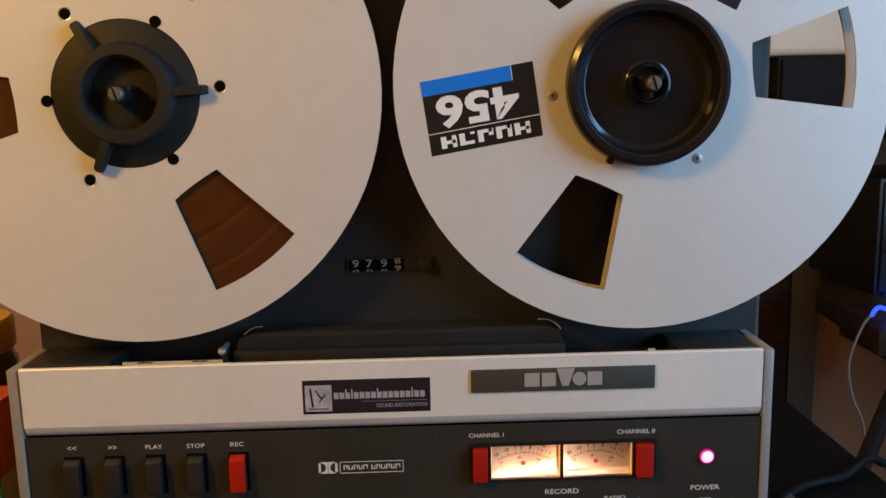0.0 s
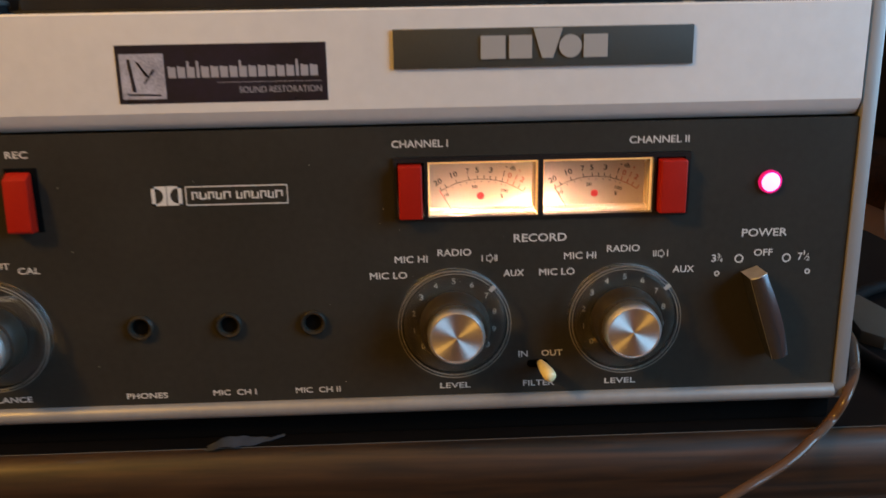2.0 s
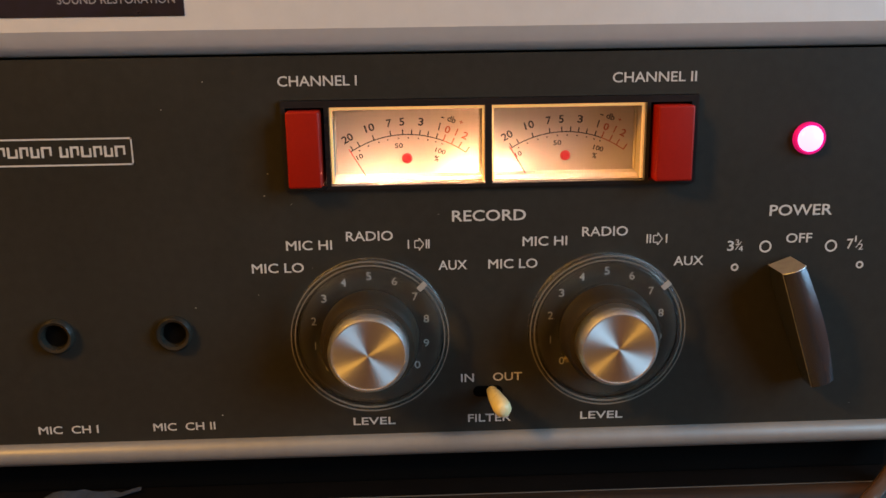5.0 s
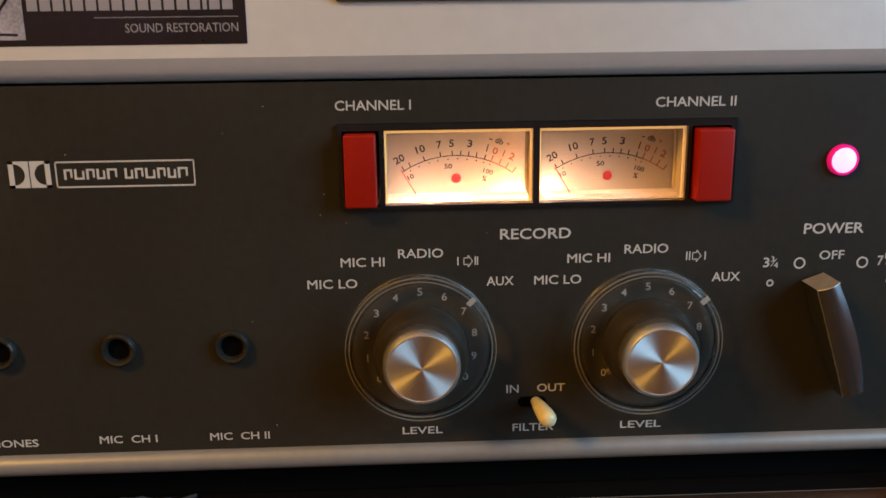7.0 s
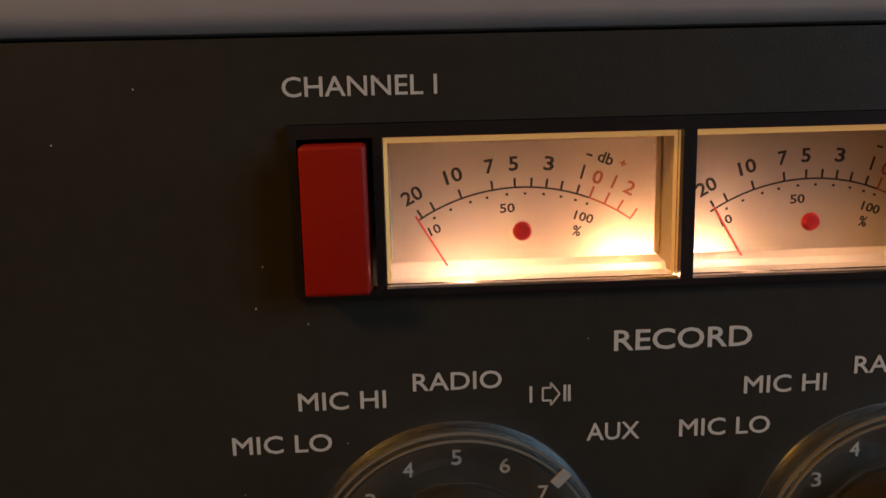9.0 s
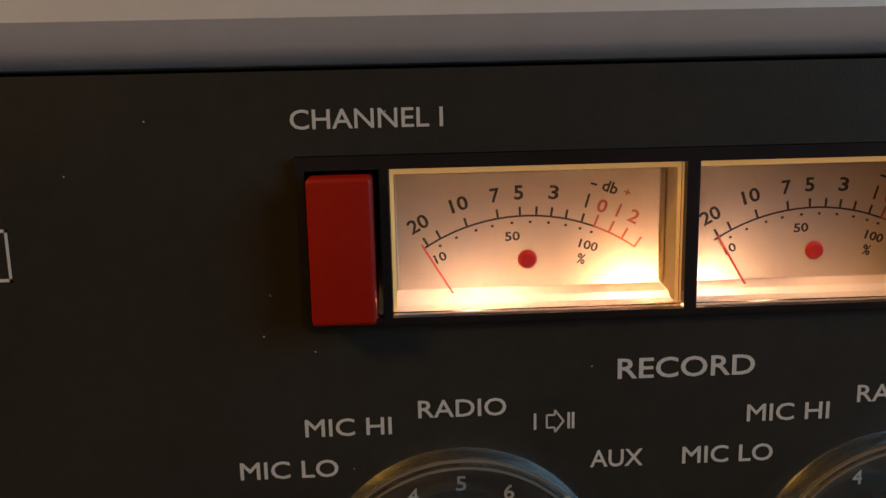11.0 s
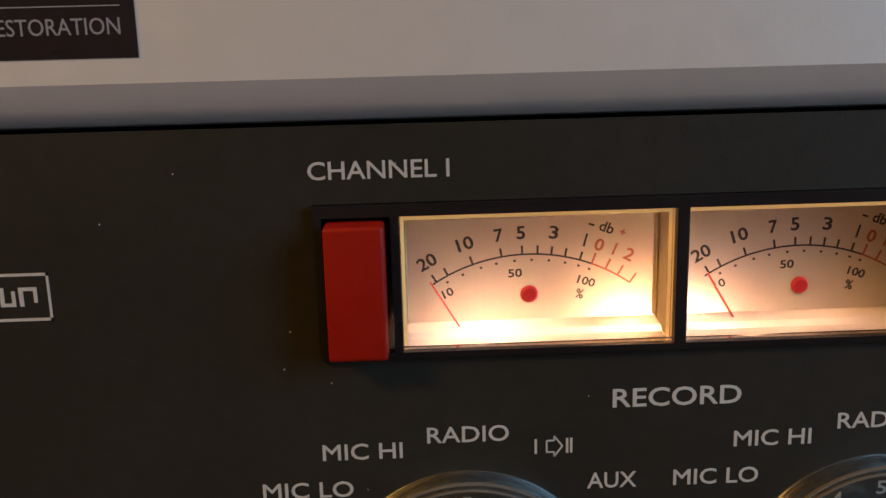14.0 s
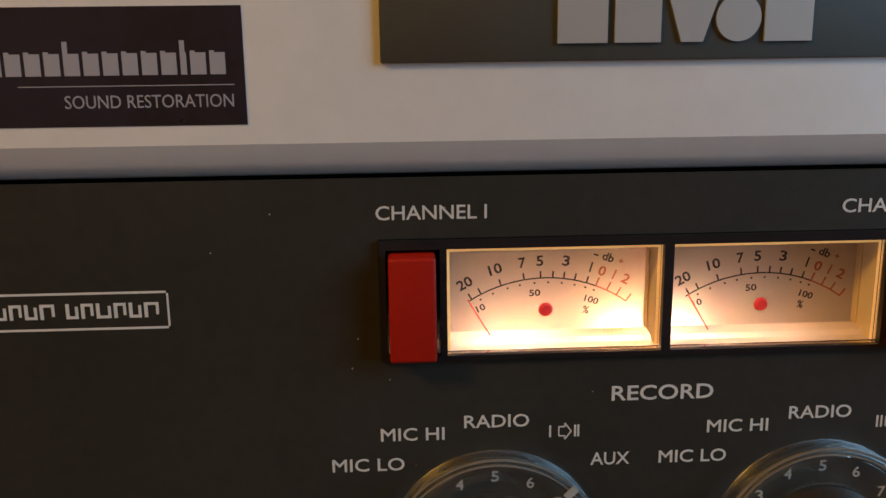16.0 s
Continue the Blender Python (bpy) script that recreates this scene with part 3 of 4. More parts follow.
    for s, x, z, w, h, a, mat in (("20", 0.2617, 0.0820, 0.0029, 0.0020, 28, METER_INK), ("10", 0.2674, 0.0846, 0.0025, 0.0020, 17, METER_INK), ("7", 0.2724, 0.0857, 0.0013, 0.0020, 7, METER_INK),
                                  ("5", 0.2757, 0.0860, 0.0013, 0.0020, 2, METER_INK), ("3", 0.2806, 0.0859, 0.0014, 0.0020, -7, METER_INK), ("1", 0.2853, 0.0846, 0.00032, 0.0020, -16, METER_INK),
                                  ("0", 0.2874, 0.0838, 0.0014, 0.0019, -20, METER_RED), ("1", 0.2897, 0.0831, 0.00032, 0.0019, -24, METER_RED), ("2", 0.2919, 0.0822, 0.0014, 0.0019, -28, METER_RED),
                                  ("db", 0.2885, 0.0864, 0.0022, 0.0016, -20, METER_INK), ("-", 0.2862, 0.0869, 0.0009, 0.0003, -18, METER_INK), ("+", 0.2909, 0.0856, 0.0009, 0.0009, -22, METER_RED),
                                  ("50", 0.2748, 0.0799, 0.0021, 0.0013, 2, METER_INK), ("100", 0.2855, 0.0783, 0.0027, 0.0013, -17, METER_INK), ("%", 0.2845, 0.0764, 0.0012, 0.0015, -15, METER_INK),
                                  ("10", 0.2647, 0.0772, 0.0017, 0.0013, 24, METER_INK)):
        lettering(s, x + dx - w / 2, x + dx + w / 2, z, h, y - 0.00006, mat, m, turn=a, bold=0.022, name="scale_figure", thick=0.00005)
    part("needle", tube([(0.2621 + dx, 0.0060, 0.0795), (0.2643 + dx, 0.0060, 0.0758), (0.2668 + dx, 0.0060, 0.0716)], 0.00015, 6), NEEDLE, m, "thin red needle")
    part("peak_lamp", turned([(0, 0.0072), (0.0010, 0.0074), (0.00135, 0.0081), (0, 0.0081)], 0.2769 + dx, 0.0766, 24, closed=False), DOT, m, "round red peak lamp")


meter(0.0)
meter(0.0400)

# ---------------------------------------------------------------- power lamp and switch
lamp = part("power_lamp", turned([(0.0041, 0.0), (0.0041, -0.0009), (0.0038, -0.0013), (0.0033, -0.0013), (0.0033, 0.0)], 0.3780, 0.0809, 40), LED_RIM, deck, "glowing pink power lamp")
part("lamp_dome", turned([(0, -0.0030), (0.0016, -0.0027), (0.0028, -0.0020), (0.0034, -0.0010), (0.0034, -0.0002), (0, -0.0002)], 0.3780, 0.0809, 32, closed=False), LED_CORE, lamp)

own = bmesh.new()
top, end = Vector((0.3728, 0, 0.0492)), Vector((0.3846, 0, 0.0172))
ax = (end - top).normalized()
side = Vector((-ax.z, 0, ax.x))
rows = []
for k in range(17):
    f = k / 16
    half = 0.0030 + 0.0006 * math.sin(math.pi * f)
    depth = 0.0112 - 0.0036 * f + 0.0018 * math.sin(math.pi * f)
    c = top + (end - top) * f
    ring = [(half * 1.03, 0.0006)] + [(half * q, depth - 0.0012 * q * q - (0.0003 if abs(q) == 1 else 0)) for q in (1, 0.93, 0.6, 0.3, 0, -0.3, -0.6, -0.93, -1)] + [(-half * 1.03, 0.0006)]
    rows.append([own.verts.new(c + side * w + Vector((0, -d, 0))) for w, d in ring])
for a, b in zip(rows, rows[1:]):
    for k in range(11):
        own.faces.new((a[k], a[(k + 1) % 11], b[(k + 1) % 11], b[k]))
own.faces.new(rows[0])
own.faces.new(rows[-1][::-1])
bmesh.ops.recalc_face_normals(own, faces=own.faces[:])
front_edge = [rows[0][k].co.copy() for k in range(1, 10)]
long_edge = [row[9].co.copy() for row in rows]
end_face = [v.co.copy() - ax * 0.00012 for v in rows[0]]
lever = part("power_lever", own, LEVER, deck, "satin metal power switch lever", 25)
# bright thin bars added along two edges as painted highlights
part("lever_highlight", tube(front_edge, 0.00016, 8), RIM_METAL, lever, "bright bar painting the front edge's highlight")
part("lever_highlight", tube(long_edge, 0.00011, 8), SCREW, lever, "thin bar painting the long edge's highlight")
# paler plate over the upper end puts its catch of light into colour
own = bmesh.new()
near, far = ([own.verts.new(p + ax * d) for p in end_face] for d in (0.0, 0.0001))
own.faces.new(near)
own.faces.new(far[::-1])
for k in range(11):
    own.faces.new((near[k], near[(k + 1) % 11], far[(k + 1) % 11], far[k]))
part("end_face", own, SCREW, lever, "paler plate painting the light on the lever's end")


# ---------------------------------------------------------------- knobs, keys, sockets, toggles
def knob(cx, cz, figures, mark, pointer, cap_front=-0.0176):
    k = part("rotary_knob", turned([(0.0125, -0.0042), (0.0122, -0.0100), (0.0112, -0.0118), (0, -0.0118), (0, -0.0042)], cx, cz, 48, closed=False), SMOKED, deck, "rotary knob with clear skirt and turned metal cap")
    skirt = part("clear_skirt", turned([(0.0190, -0.0004), (0.0190, -0.0036), (0.0188, -0.0040), (0.0186, -0.0042), (0.0183, -0.0034), (0.0126, -0.0034), (0.0126, -0.0022), (0.0180, -0.0022), (0.0184, -0.0004)], cx, cz, 72), ACRYLIC, k, "clear acrylic skirt")
    skirt.visible_shadow = False
    rim = part("skirt_rim", turned([(0.0202, -0.0003), (0.0204, -0.0024), (0.0203, -0.0037), (0.0200, -0.0044), (0.0196, -0.0046), (0.01915, -0.0043), (0.01915, -0.0003)], cx, cz, 72), FROST, k, "frosted acrylic rim")
    rim.visible_shadow = False
    # two pale rings paint the bright gloss lines of the rim
    for r, y in ((0.0201, -0.0044), (0.0191, -0.0044)):
        part("bright_edge", turned([(r + 0.00016, y + 0.0002), (r + 0.00012, y - 0.0003), (r - 0.00012, y - 0.0003), (r - 0.00016, y + 0.0002)], cx, cz, 72), EDGE, k, "thin pale ring painting the skirt's highlight")
    part("skirt_backing", turned([(0.0182, -0.0003), (0.0182, -0.0012), (0, -0.0012), (0, -0.0003)], cx, cz, 48, closed=False), PANEL, k)
    part("cap", turned([(0.0100, -0.0110), (0.0098, cap_front + 0.0030), (0.0094, cap_front + 0.0012), (0.0088, cap_front), (0, cap_front), (0, -0.011)], cx, cz, 64, closed=False), SPUN, k, "turned aluminium cap")
    part("cap_rim", turned([(0.0099, cap_front + 0.0026), (0.0099, cap_front + 0.0013), (0.0090, cap_front - 0.0001), (0.0087, cap_front - 0.0001), (0.0087, cap_front + 0.0004), (0.0096, cap_front + 0.0016), (0.0096, cap_front + 0.0026)], cx, cz, 64), RIM_METAL, k)
    a = radians(mark)
    c, s = math.cos(a), math.sin(a)
    pts = [(cx + r * c - w * s, cz + r * s + w * c) for r, w in ((0.0178, -0.0007), (0.0203, -0.0007), (0.0203, 0.0007), (0.0178, 0.0007))]
    part("skirt_mark", plate(pts, -0.0051, -0.0048), DIAL_INK, k, "white index mark")
    a = radians(pointer)
    c, s = math.cos(a), math.sin(a)
    pts = [(cx + r * c - w * s, cz + r * s + w * c) for r, w in ((0.0112, -0.0008), (0.0134, -0.0004), (0.0134, 0.0004), (0.0112, 0.0008))]
    part("pointer", plate(pts, -0.0062, -0.0044), OCHRE, k, "small ochre pointer")
    for text, ang, w in figures:
        a = radians(ang)
        x, z = cx + 0.0148 * math.cos(a), cz + 0.0008 + 0.0148 * math.sin(a)
        lettering(text, x - w / 2, x + w / 2, z, 0.0021, -0.00135, DIAL_INK, k, name="dial_figure", bold=0.008)
    return k


level = [(str(i), 90 - (i - 5) * 26, 0.0028 if i == 10 else (0.0003 if i == 1 else 0.0014)) for i in range(11)]
knob(0.2664, 0.0324, level, 45, 225)
knob(0.3276, 0.0324, level, 40, 213)
knob(0.1034, 0.0323, [("LEFT", 118, 0.0062), ("RIGHT", 62, 0.0068)], 132, 90)
knob(0.0426, 0.0325, level, 130, 100)

for i, x in enumerate((0.0264, 0.0484, 0.0704, 0.0927, 0.1154)):
    red = i == 4
    # flat near-black plate paints the shade round and right of the key
    part("key_shade", box(x - 0.0007, x + 0.0102, -0.0003, 0.001, 0.0694, 0.0918, 0.0002), VOID, deck)
    w = 0.0081
    own = bmesh.new()
    prof = [(0.0005, 0.0906), (-0.0012, 0.0902), (-0.0046, 0.0884), (-0.0056, 0.0708), (-0.0048, 0.0700), (0.0005, 0.0697)]
    ends = [[own.verts.new((xx, y, z)) for y, z in prof] for xx in (x, x + w)]
    for a in range(len(prof)):
        b = (a + 1) % len(prof)
        own.faces.new((ends[0][a], ends[0][b], ends[1][b], ends[1][a]))
    own.faces.new(ends[0])
    own.faces.new(ends[1][::-1])
    bmesh.ops.bevel(own, geom=list(own.edges), offset=0.0004, segments=2, profile=0.6, affect="EDGES")
    part("transport_key", own, RED if red else BLACK, deck, "red record key" if red else "black transport key", 30)

for x in (0.1545, 0.1858, 0.2158):
    j = part("jack_socket", turned([(0.0047, 0.0), (0.0047, -0.0011), (0.0041, -0.0019), (0.0034, -0.0016), (0.0029, -0.0003), (0.0029, 0.0)], x, 0.0336, 40), NUT, deck, "black jack socket")
    # flat near-black disc paints the dark inside of the socket
    part("socket_hole", turned([(0, -0.0002), (0.0030, -0.0002), (0.0030, 0.0), (0, 0.0)], x, 0.0336, 32, closed=False), VOID, j)


def toggle(x0, x1, z, foot, tip):
    own = plate(arc(x0 + 0.0015, z, 0.0015, 90, 270, 8) + arc(x1 - 0.0015, z, 0.0015, -90, 90, 8), -0.0002, 0.0)
    # flat near-black plate paints the slot's shade
    part("toggle_slot", own, VOID, deck)
    a, b = Vector(foot), Vector(tip)
    d = (b - a).normalized()
    u = d.orthogonal().normalized()
    v = d.cross(u)
    own = bmesh.new()
    rings = []
    n, length = 16, (b - a).length
    for f, r in ((0, 0.0013), (0.3, 0.0019), (0.75, 0.0024), (0.9, 0.0022), (0.97, 0.0017), (1.0, 0.0008)):
        rings.append([own.verts.new(a + d * length * f + r * (math.cos(2 * math.pi * k / n) * u + math.sin(2 * math.pi * k / n) * v)) for k in range(n)])
    for p, q in zip(rings, rings[1:]):
        for k in range(n):
            own.faces.new((p[k], p[(k + 1) % n], q[(k + 1) % n], q[k]))
    own.faces.new(rings[0])
    own.faces.new(rings[-1][::-1])
    part("toggle_bat", own, IVORY, deck, "ivory toggle switch bat", 60)


toggle(0.2930, 0.3008, 0.0150, (0.2978, 0.0005, 0.0151), (0.3002, -0.0118, 0.0142))
toggle(0.0725, 0.0800, 0.0145, (0.0752, 0.0005, 0.0145), (0.0706, -0.0130, 0.0165))

# ---------------------------------------------------------------- lettering on the panel
for text, x0, x1, z, h in (
        ("CHANNEL I", 0.2459, 0.2651, 0.0970, 0.0025), ("CHANNEL II", 0.3278, 0.3487, 0.0967, 0.0025), ("RECORD", 0.2879, 0.3067, 0.0628, 0.0029),
        ("MIC HI", 0.2457, 0.2573, 0.0560, 0.0025), ("RADIO", 0.2609, 0.2728, 0.0581, 0.0025), ("AUX", 0.2843, 0.2916, 0.0500, 0.0025), ("MIC LO", 0.2367, 0.2499, 0.0502, 0.0025),
        ("MIC HI", 0.3059, 0.3174, 0.0558, 0.0025), ("RADIO", 0.3212, 0.3330, 0.0580, 0.0025), ("AUX", 0.3453, 0.3530, 0.0497, 0.0025), ("MIC LO", 0.2971, 0.3098, 0.0500, 0.0025),
        ("POWER", 0.3695, 0.3858, 0.0625, 0.0029), ("OFF", 0.3744, 0.3812, 0.0551, 0.0025), ("LEVEL", 0.2609, 0.2721, 0.0073, 0.0021), ("LEVEL", 0.3219, 0.3334, 0.0072, 0.0021),
        ("IN", 0.2898, 0.2932, 0.0189, 0.0023), ("OUT", 0.2983, 0.3060, 0.0190, 0.0023), ("FILTER", 0.2916, 0.3031, 0.0073, 0.0022), ("MIC  CH I", 0.1779, 0.1935, 0.0073, 0.0022), ("MIC  CH II", 0.2079, 0.2242, 0.0073, 0.0022),
        ("PHONES", 0.1466, 0.1613, 0.0070, 0.0022), ("BALANCE", 0.0949, 0.1125, 0.0070, 0.0022), ("IN", 0.0659, 0.0696, 0.0182, 0.0022), ("OUT", 0.0739, 0.0815, 0.0183, 0.0022),
        ("<<", 0.0279, 0.0329, 0.0968, 0.0022), (">>", 0.0499, 0.0546, 0.0965, 0.0022), ("PLAY", 0.0700, 0.0791, 0.0962, 0.0024), ("STOP", 0.0922, 0.1019, 0.0961, 0.0024), ("REC", 0.1158, 0.1232, 0.0963, 0.0024),
        ("MONITOR", 0.0639, 0.0848, 0.0625, 0.0028), ("STEREO", 0.0175, 0.0324, 0.0535, 0.0023), ("CH I", 0.0337, 0.0417, 0.0576, 0.0023), ("CH II", 0.0485, 0.0566, 0.0576, 0.0023), ("MONO", 0.0583, 0.0700, 0.0533, 0.0023),
        ("TAPE", 0.0884, 0.0968, 0.0555, 0.0023), ("INPUT", 0.1006, 0.1117, 0.0574, 0.0023), ("CAL", 0.1143, 0.1219, 0.0556, 0.0023),
        ("3", 0.3591, 0.3608, 0.0534, 0.0027), ("7", 0.3906, 0.3922, 0.0532, 0.0027), ("3", 0.3612, 0.3621, 0.0543, 0.0015), ("4", 0.3621, 0.3632, 0.0526, 0.0015), ("1", 0.3926, 0.3930, 0.0545, 0.0016), ("2", 0.3937, 0.3949, 0.0524, 0.0016)):
    lettering(text, x0, x1, z, h, -0.00010, INK, panel, bold=0.003 if h < 0.0018 else 0.008 if h < 0.0027 else 0.011)
part("printed_bar", blocks([(0.0668, 0.0795, 0, 1)], 0.0060, 0.0080, -0.0001), INK, panel)
for x, z in ((0.3612, 0.0534), (0.3929, 0.0532)):
    part("fraction_stroke", plate([(x, z - 0.0011), (x + 0.0002, z - 0.0011), (x + 0.0016, z + 0.0010), (x + 0.0014, z + 0.0010)], -0.0001, -0.00003), INK, panel)
for x, z, r in ((0.3691, 0.0530, 0.0016), (0.3864, 0.0528, 0.0016), (0.3614, 0.0476, 0.0010), (0.3945, 0.0475, 0.0010)):
    part("printed_ring", turned([(r, -0.0001), (r - 0.00045, -0.0001), (r - 0.00045, -0.00003), (r, -0.00003)], x, z, 32), INK, panel, smooth=0)
for x0, flip in ((0.2765, 1), (0.3379, -1)):
    own = bmesh.new()
    xm = x0 + 0.0028
    for dx in ((-0.0026, 0.0020, 0.0026) if flip > 0 else (-0.0026, -0.0018, 0.0024)):
        box(xm + dx - 0.00018, xm + dx + 0.00018, -0.0001, -0.00003, 0.0546, 0.0569, bm=own)
    f = 1
    px, pz = [-0.0011, 0.0000, 0.0000, 0.0012, 0.0000, 0.0000, -0.0011], [0.0009, 0.0009, 0.0016, 0.0, -0.0016, -0.0009, -0.0009]
    outer = [(xm + 0.0001 + a * f, 0.0557 + b) for a, b in zip(px, pz)]
    for i in range(7):
        (ax_, az), (bx, bz) = outer[i], outer[(i + 1) % 7]
        d = Vector((bx - ax_, bz - az)).normalized() * 0.00012
        plate([(ax_ - d.y, az + d.x), (bx - d.y, bz + d.x), (bx + d.y, bz - d.x), (ax_ + d.y, az - d.x)], -0.0001, -0.00003, bm=own)
    part("printed_arrow", own, INK, panel, smooth=0)

# double emblem and framed word as plain shapes
own = blocks([(0.1631, 0.1644, 0, 1), (0.1722, 0.1735, 0, 1), (0.1631, 0.16815, 0, 0.105), (0.16845, 0.1735, 0, 0.105), (0.1631, 0.16815, 0.895, 1), (0.16845, 0.1735, 0.895, 1)], 0.0776, 0.0844, -0.0001)
for cx, a0 in ((0.1644, -90), (0.1722, 90)):
    fan = arc(cx, 0.0810, 0.0027, a0, a0 + 180, 14)
    own2 = bmesh.new()
    rim_x = 0.16815 if a0 < 0 else 0.16845
    for (xa, za), (xb, zb) in zip(fan, fan[1:]):
        plate([(xa, za), (rim_x, za), (rim_x, zb), (xb, zb)], -0.0001, -0.00003, bm=own2)
    joined(own2, own)
part("emblem", own, INK, panel, smooth=0)
own = blocks([(0.1747, 0.17505, 0, 1), (0.20935, 0.2097, 0, 1), (0.1747, 0.2097, 0, 0.06), (0.1747, 0.2097, 0.94, 1)], 0.0774, 0.0842, -0.0001)
part("emblem_frame", own, INK, panel, smooth=0)
x = 0.1768
for i in range(11):
    if i == 5:
        x += 0.0014
    w = 0.0021 + 0.0004 * (i % 3 == 1)
    own = box(x, x + 0.0006, -0.0001, -0.00004, 0.0795, 0.0822)
    box(x + 0.0006, x + w, -0.0001, -0.00004, 0.0795 if i % 2 else 0.0817, 0.0800 if i % 2 else 0.0822, bm=own)
    box(x + w - 0.0005, x + w, -0.0001, -0.00004, 0.0800, 0.0817, bm=own)
    part("printed_bar", own, INK, panel, smooth=0)
    x += w + 0.0005

# sticker and badge on the silver strip
FACE = -0.0014
sticker = part("sticker", box(0.1566, 0.2254, FACE - 0.00012, FACE, 0.1126, 0.1316), STICKER, deck, "dark violet sticker with pale print", 0)
part("pale_square", box(0.1578, 0.1722, FACE - 0.00020, FACE - 0.00013, 0.1141, 0.1288), STICKER_PALE, sticker, smooth=0)
own = bmesh.new()
for pts in ([(0.1602, 0.1270), (0.1612, 0.1272), (0.1625, 0.1165), (0.1613, 0.1165)], [(0.1630, 0.1262), (0.1638, 0.1262), (0.1670, 0.1215), (0.1660, 0.1213)],
            [(0.1648, 0.1190), (0.1656, 0.1192), (0.1692, 0.1235), (0.1684, 0.1238)], [(0.1595, 0.1160), (0.1595, 0.1154), (0.1705, 0.1150), (0.1705, 0.1156)]):
    plate(pts, FACE - 0.00026, FACE - 0.00021, bm=own)
part("dark_strokes", own, STICKER, sticker, smooth=0)
x = 0.1733
for i, tall in enumerate((0, 0, 1, 1, 0, 0, 0, 0, 1, 0, 0, 0, 0, 0, 1, 0, 0)):
    w = 0.0010 if i in (3, 14) else 0.0025
    part("printed_bar", plate([(x, 0.1208), (x + w, 0.1208), (x + w, 0.1243), (x + 0.0008, 0.1243), (x + 0.0008, 0.1262 if tall else 0.1246), (x, 0.1262 if tall else 0.1246)], FACE - 0.0002, FACE - 0.00013), STICKER_TEXT, sticker, smooth=0)
    x += w + 0.0006
part("thin_rule", box(0.1890, 0.2236, FACE - 0.0002, FACE - 0.00013, 0.11905, 0.11920), STICKER_TEXT, sticker, smooth=0)
lettering("SOUND RESTORATION", 0.1962, 0.2234, 0.1166, 0.0021, FACE - 0.0002, STICKER_TEXT, sticker, bold=0.0)

badge = part("badge", box(0.2475, 0.3475, FACE - 0.0010, FACE, 0.1222, 0.1350, 0.0003), BADGE, deck, "olive-grey badge with raised silver shapes", 20)
B = FACE - 0.0015
z0, z1 = 0.1250, 0.1325


def raised(pts):
    part("raised_shape", plate(pts, B, B + 0.0006), BADGE_METAL, badge, smooth=0)


raised([(0.2764, z0), (0.2846, z0), (0.2846, z1), (0.2764, z1)])
raised([(0.2858, z0), (0.2934, z0), (0.2934, z1), (0.2858, z1)])
raised([(0.2938, 0.1347), (0.3036, 0.1347), (0.3004, z0), (0.2968, z0)])
raised(arc(0.3062, 0.12875, 0.00375, 0, 352, 30))
raised([(0.3106, z0), (0.3186, z0), (0.3186, z1), (0.3106, z1)])

# ---------------------------------------------------------------- reels
RZ, RY = 0.2850, 0.0134
HALF = 13.7


def flange(cx, turn, y0, y1, hole):
    """An aluminium disc with three openings, each between two radii."""
    own = bmesh.new()
    steps = 6
    cuts = []
    for w in range(3):
        mid = turn + 120 * w
        cuts += [mid - HALF + 2 * HALF * k / steps for k in range(steps + 1)]
        cuts += [mid + HALF + (120 - 2 * HALF) * k / 20 for k in range(1, 20)]
    radii = [hole, 0.0600, 0.1132, 0.13335]
    n = len(cuts)
    per = n // 3
    bow = [0.0024 * (1 - (2 * (i % per) / steps - 1) ** 2) if i % per <= steps else 0.0 for i in range(n)]
    grid = [[[own.verts.new((cx + (r - bow[i] * (b == 1)) * math.cos(radians(a)), y, RZ + (r - bow[i] * (b == 1)) * math.sin(radians(a)))) for b, r in enumerate(radii)] for i, a in enumerate(cuts)] for y in (y0, y1)]
    for i in range(n):
        j = (i + 1) % n
        open_here = (i % per) < steps
        for b in range(3):
            if b == 1 and open_here:
                for r in (1, 2):
                    own.faces.new((grid[0][i][r], grid[0][j][r], grid[1][j][r], grid[1][i][r]))
                continue
            own.faces.new((grid[0][i][b], grid[0][j][b], grid[0][j][b + 1], grid[0][i][b + 1]))
            own.faces.new((grid[1][i][b], grid[1][i][b + 1], grid[1][j][b + 1], grid[1][j][b]))
        for r in (0, 3):
            own.faces.new((grid[0][i][r], grid[0][j][r], grid[1][j][r], grid[1][i][r]))
        if i % per in (0, steps):
            own.faces.new((grid[0][i][1], grid[0][i][2], grid[1][i][2], grid[1][i][1]))
    return own


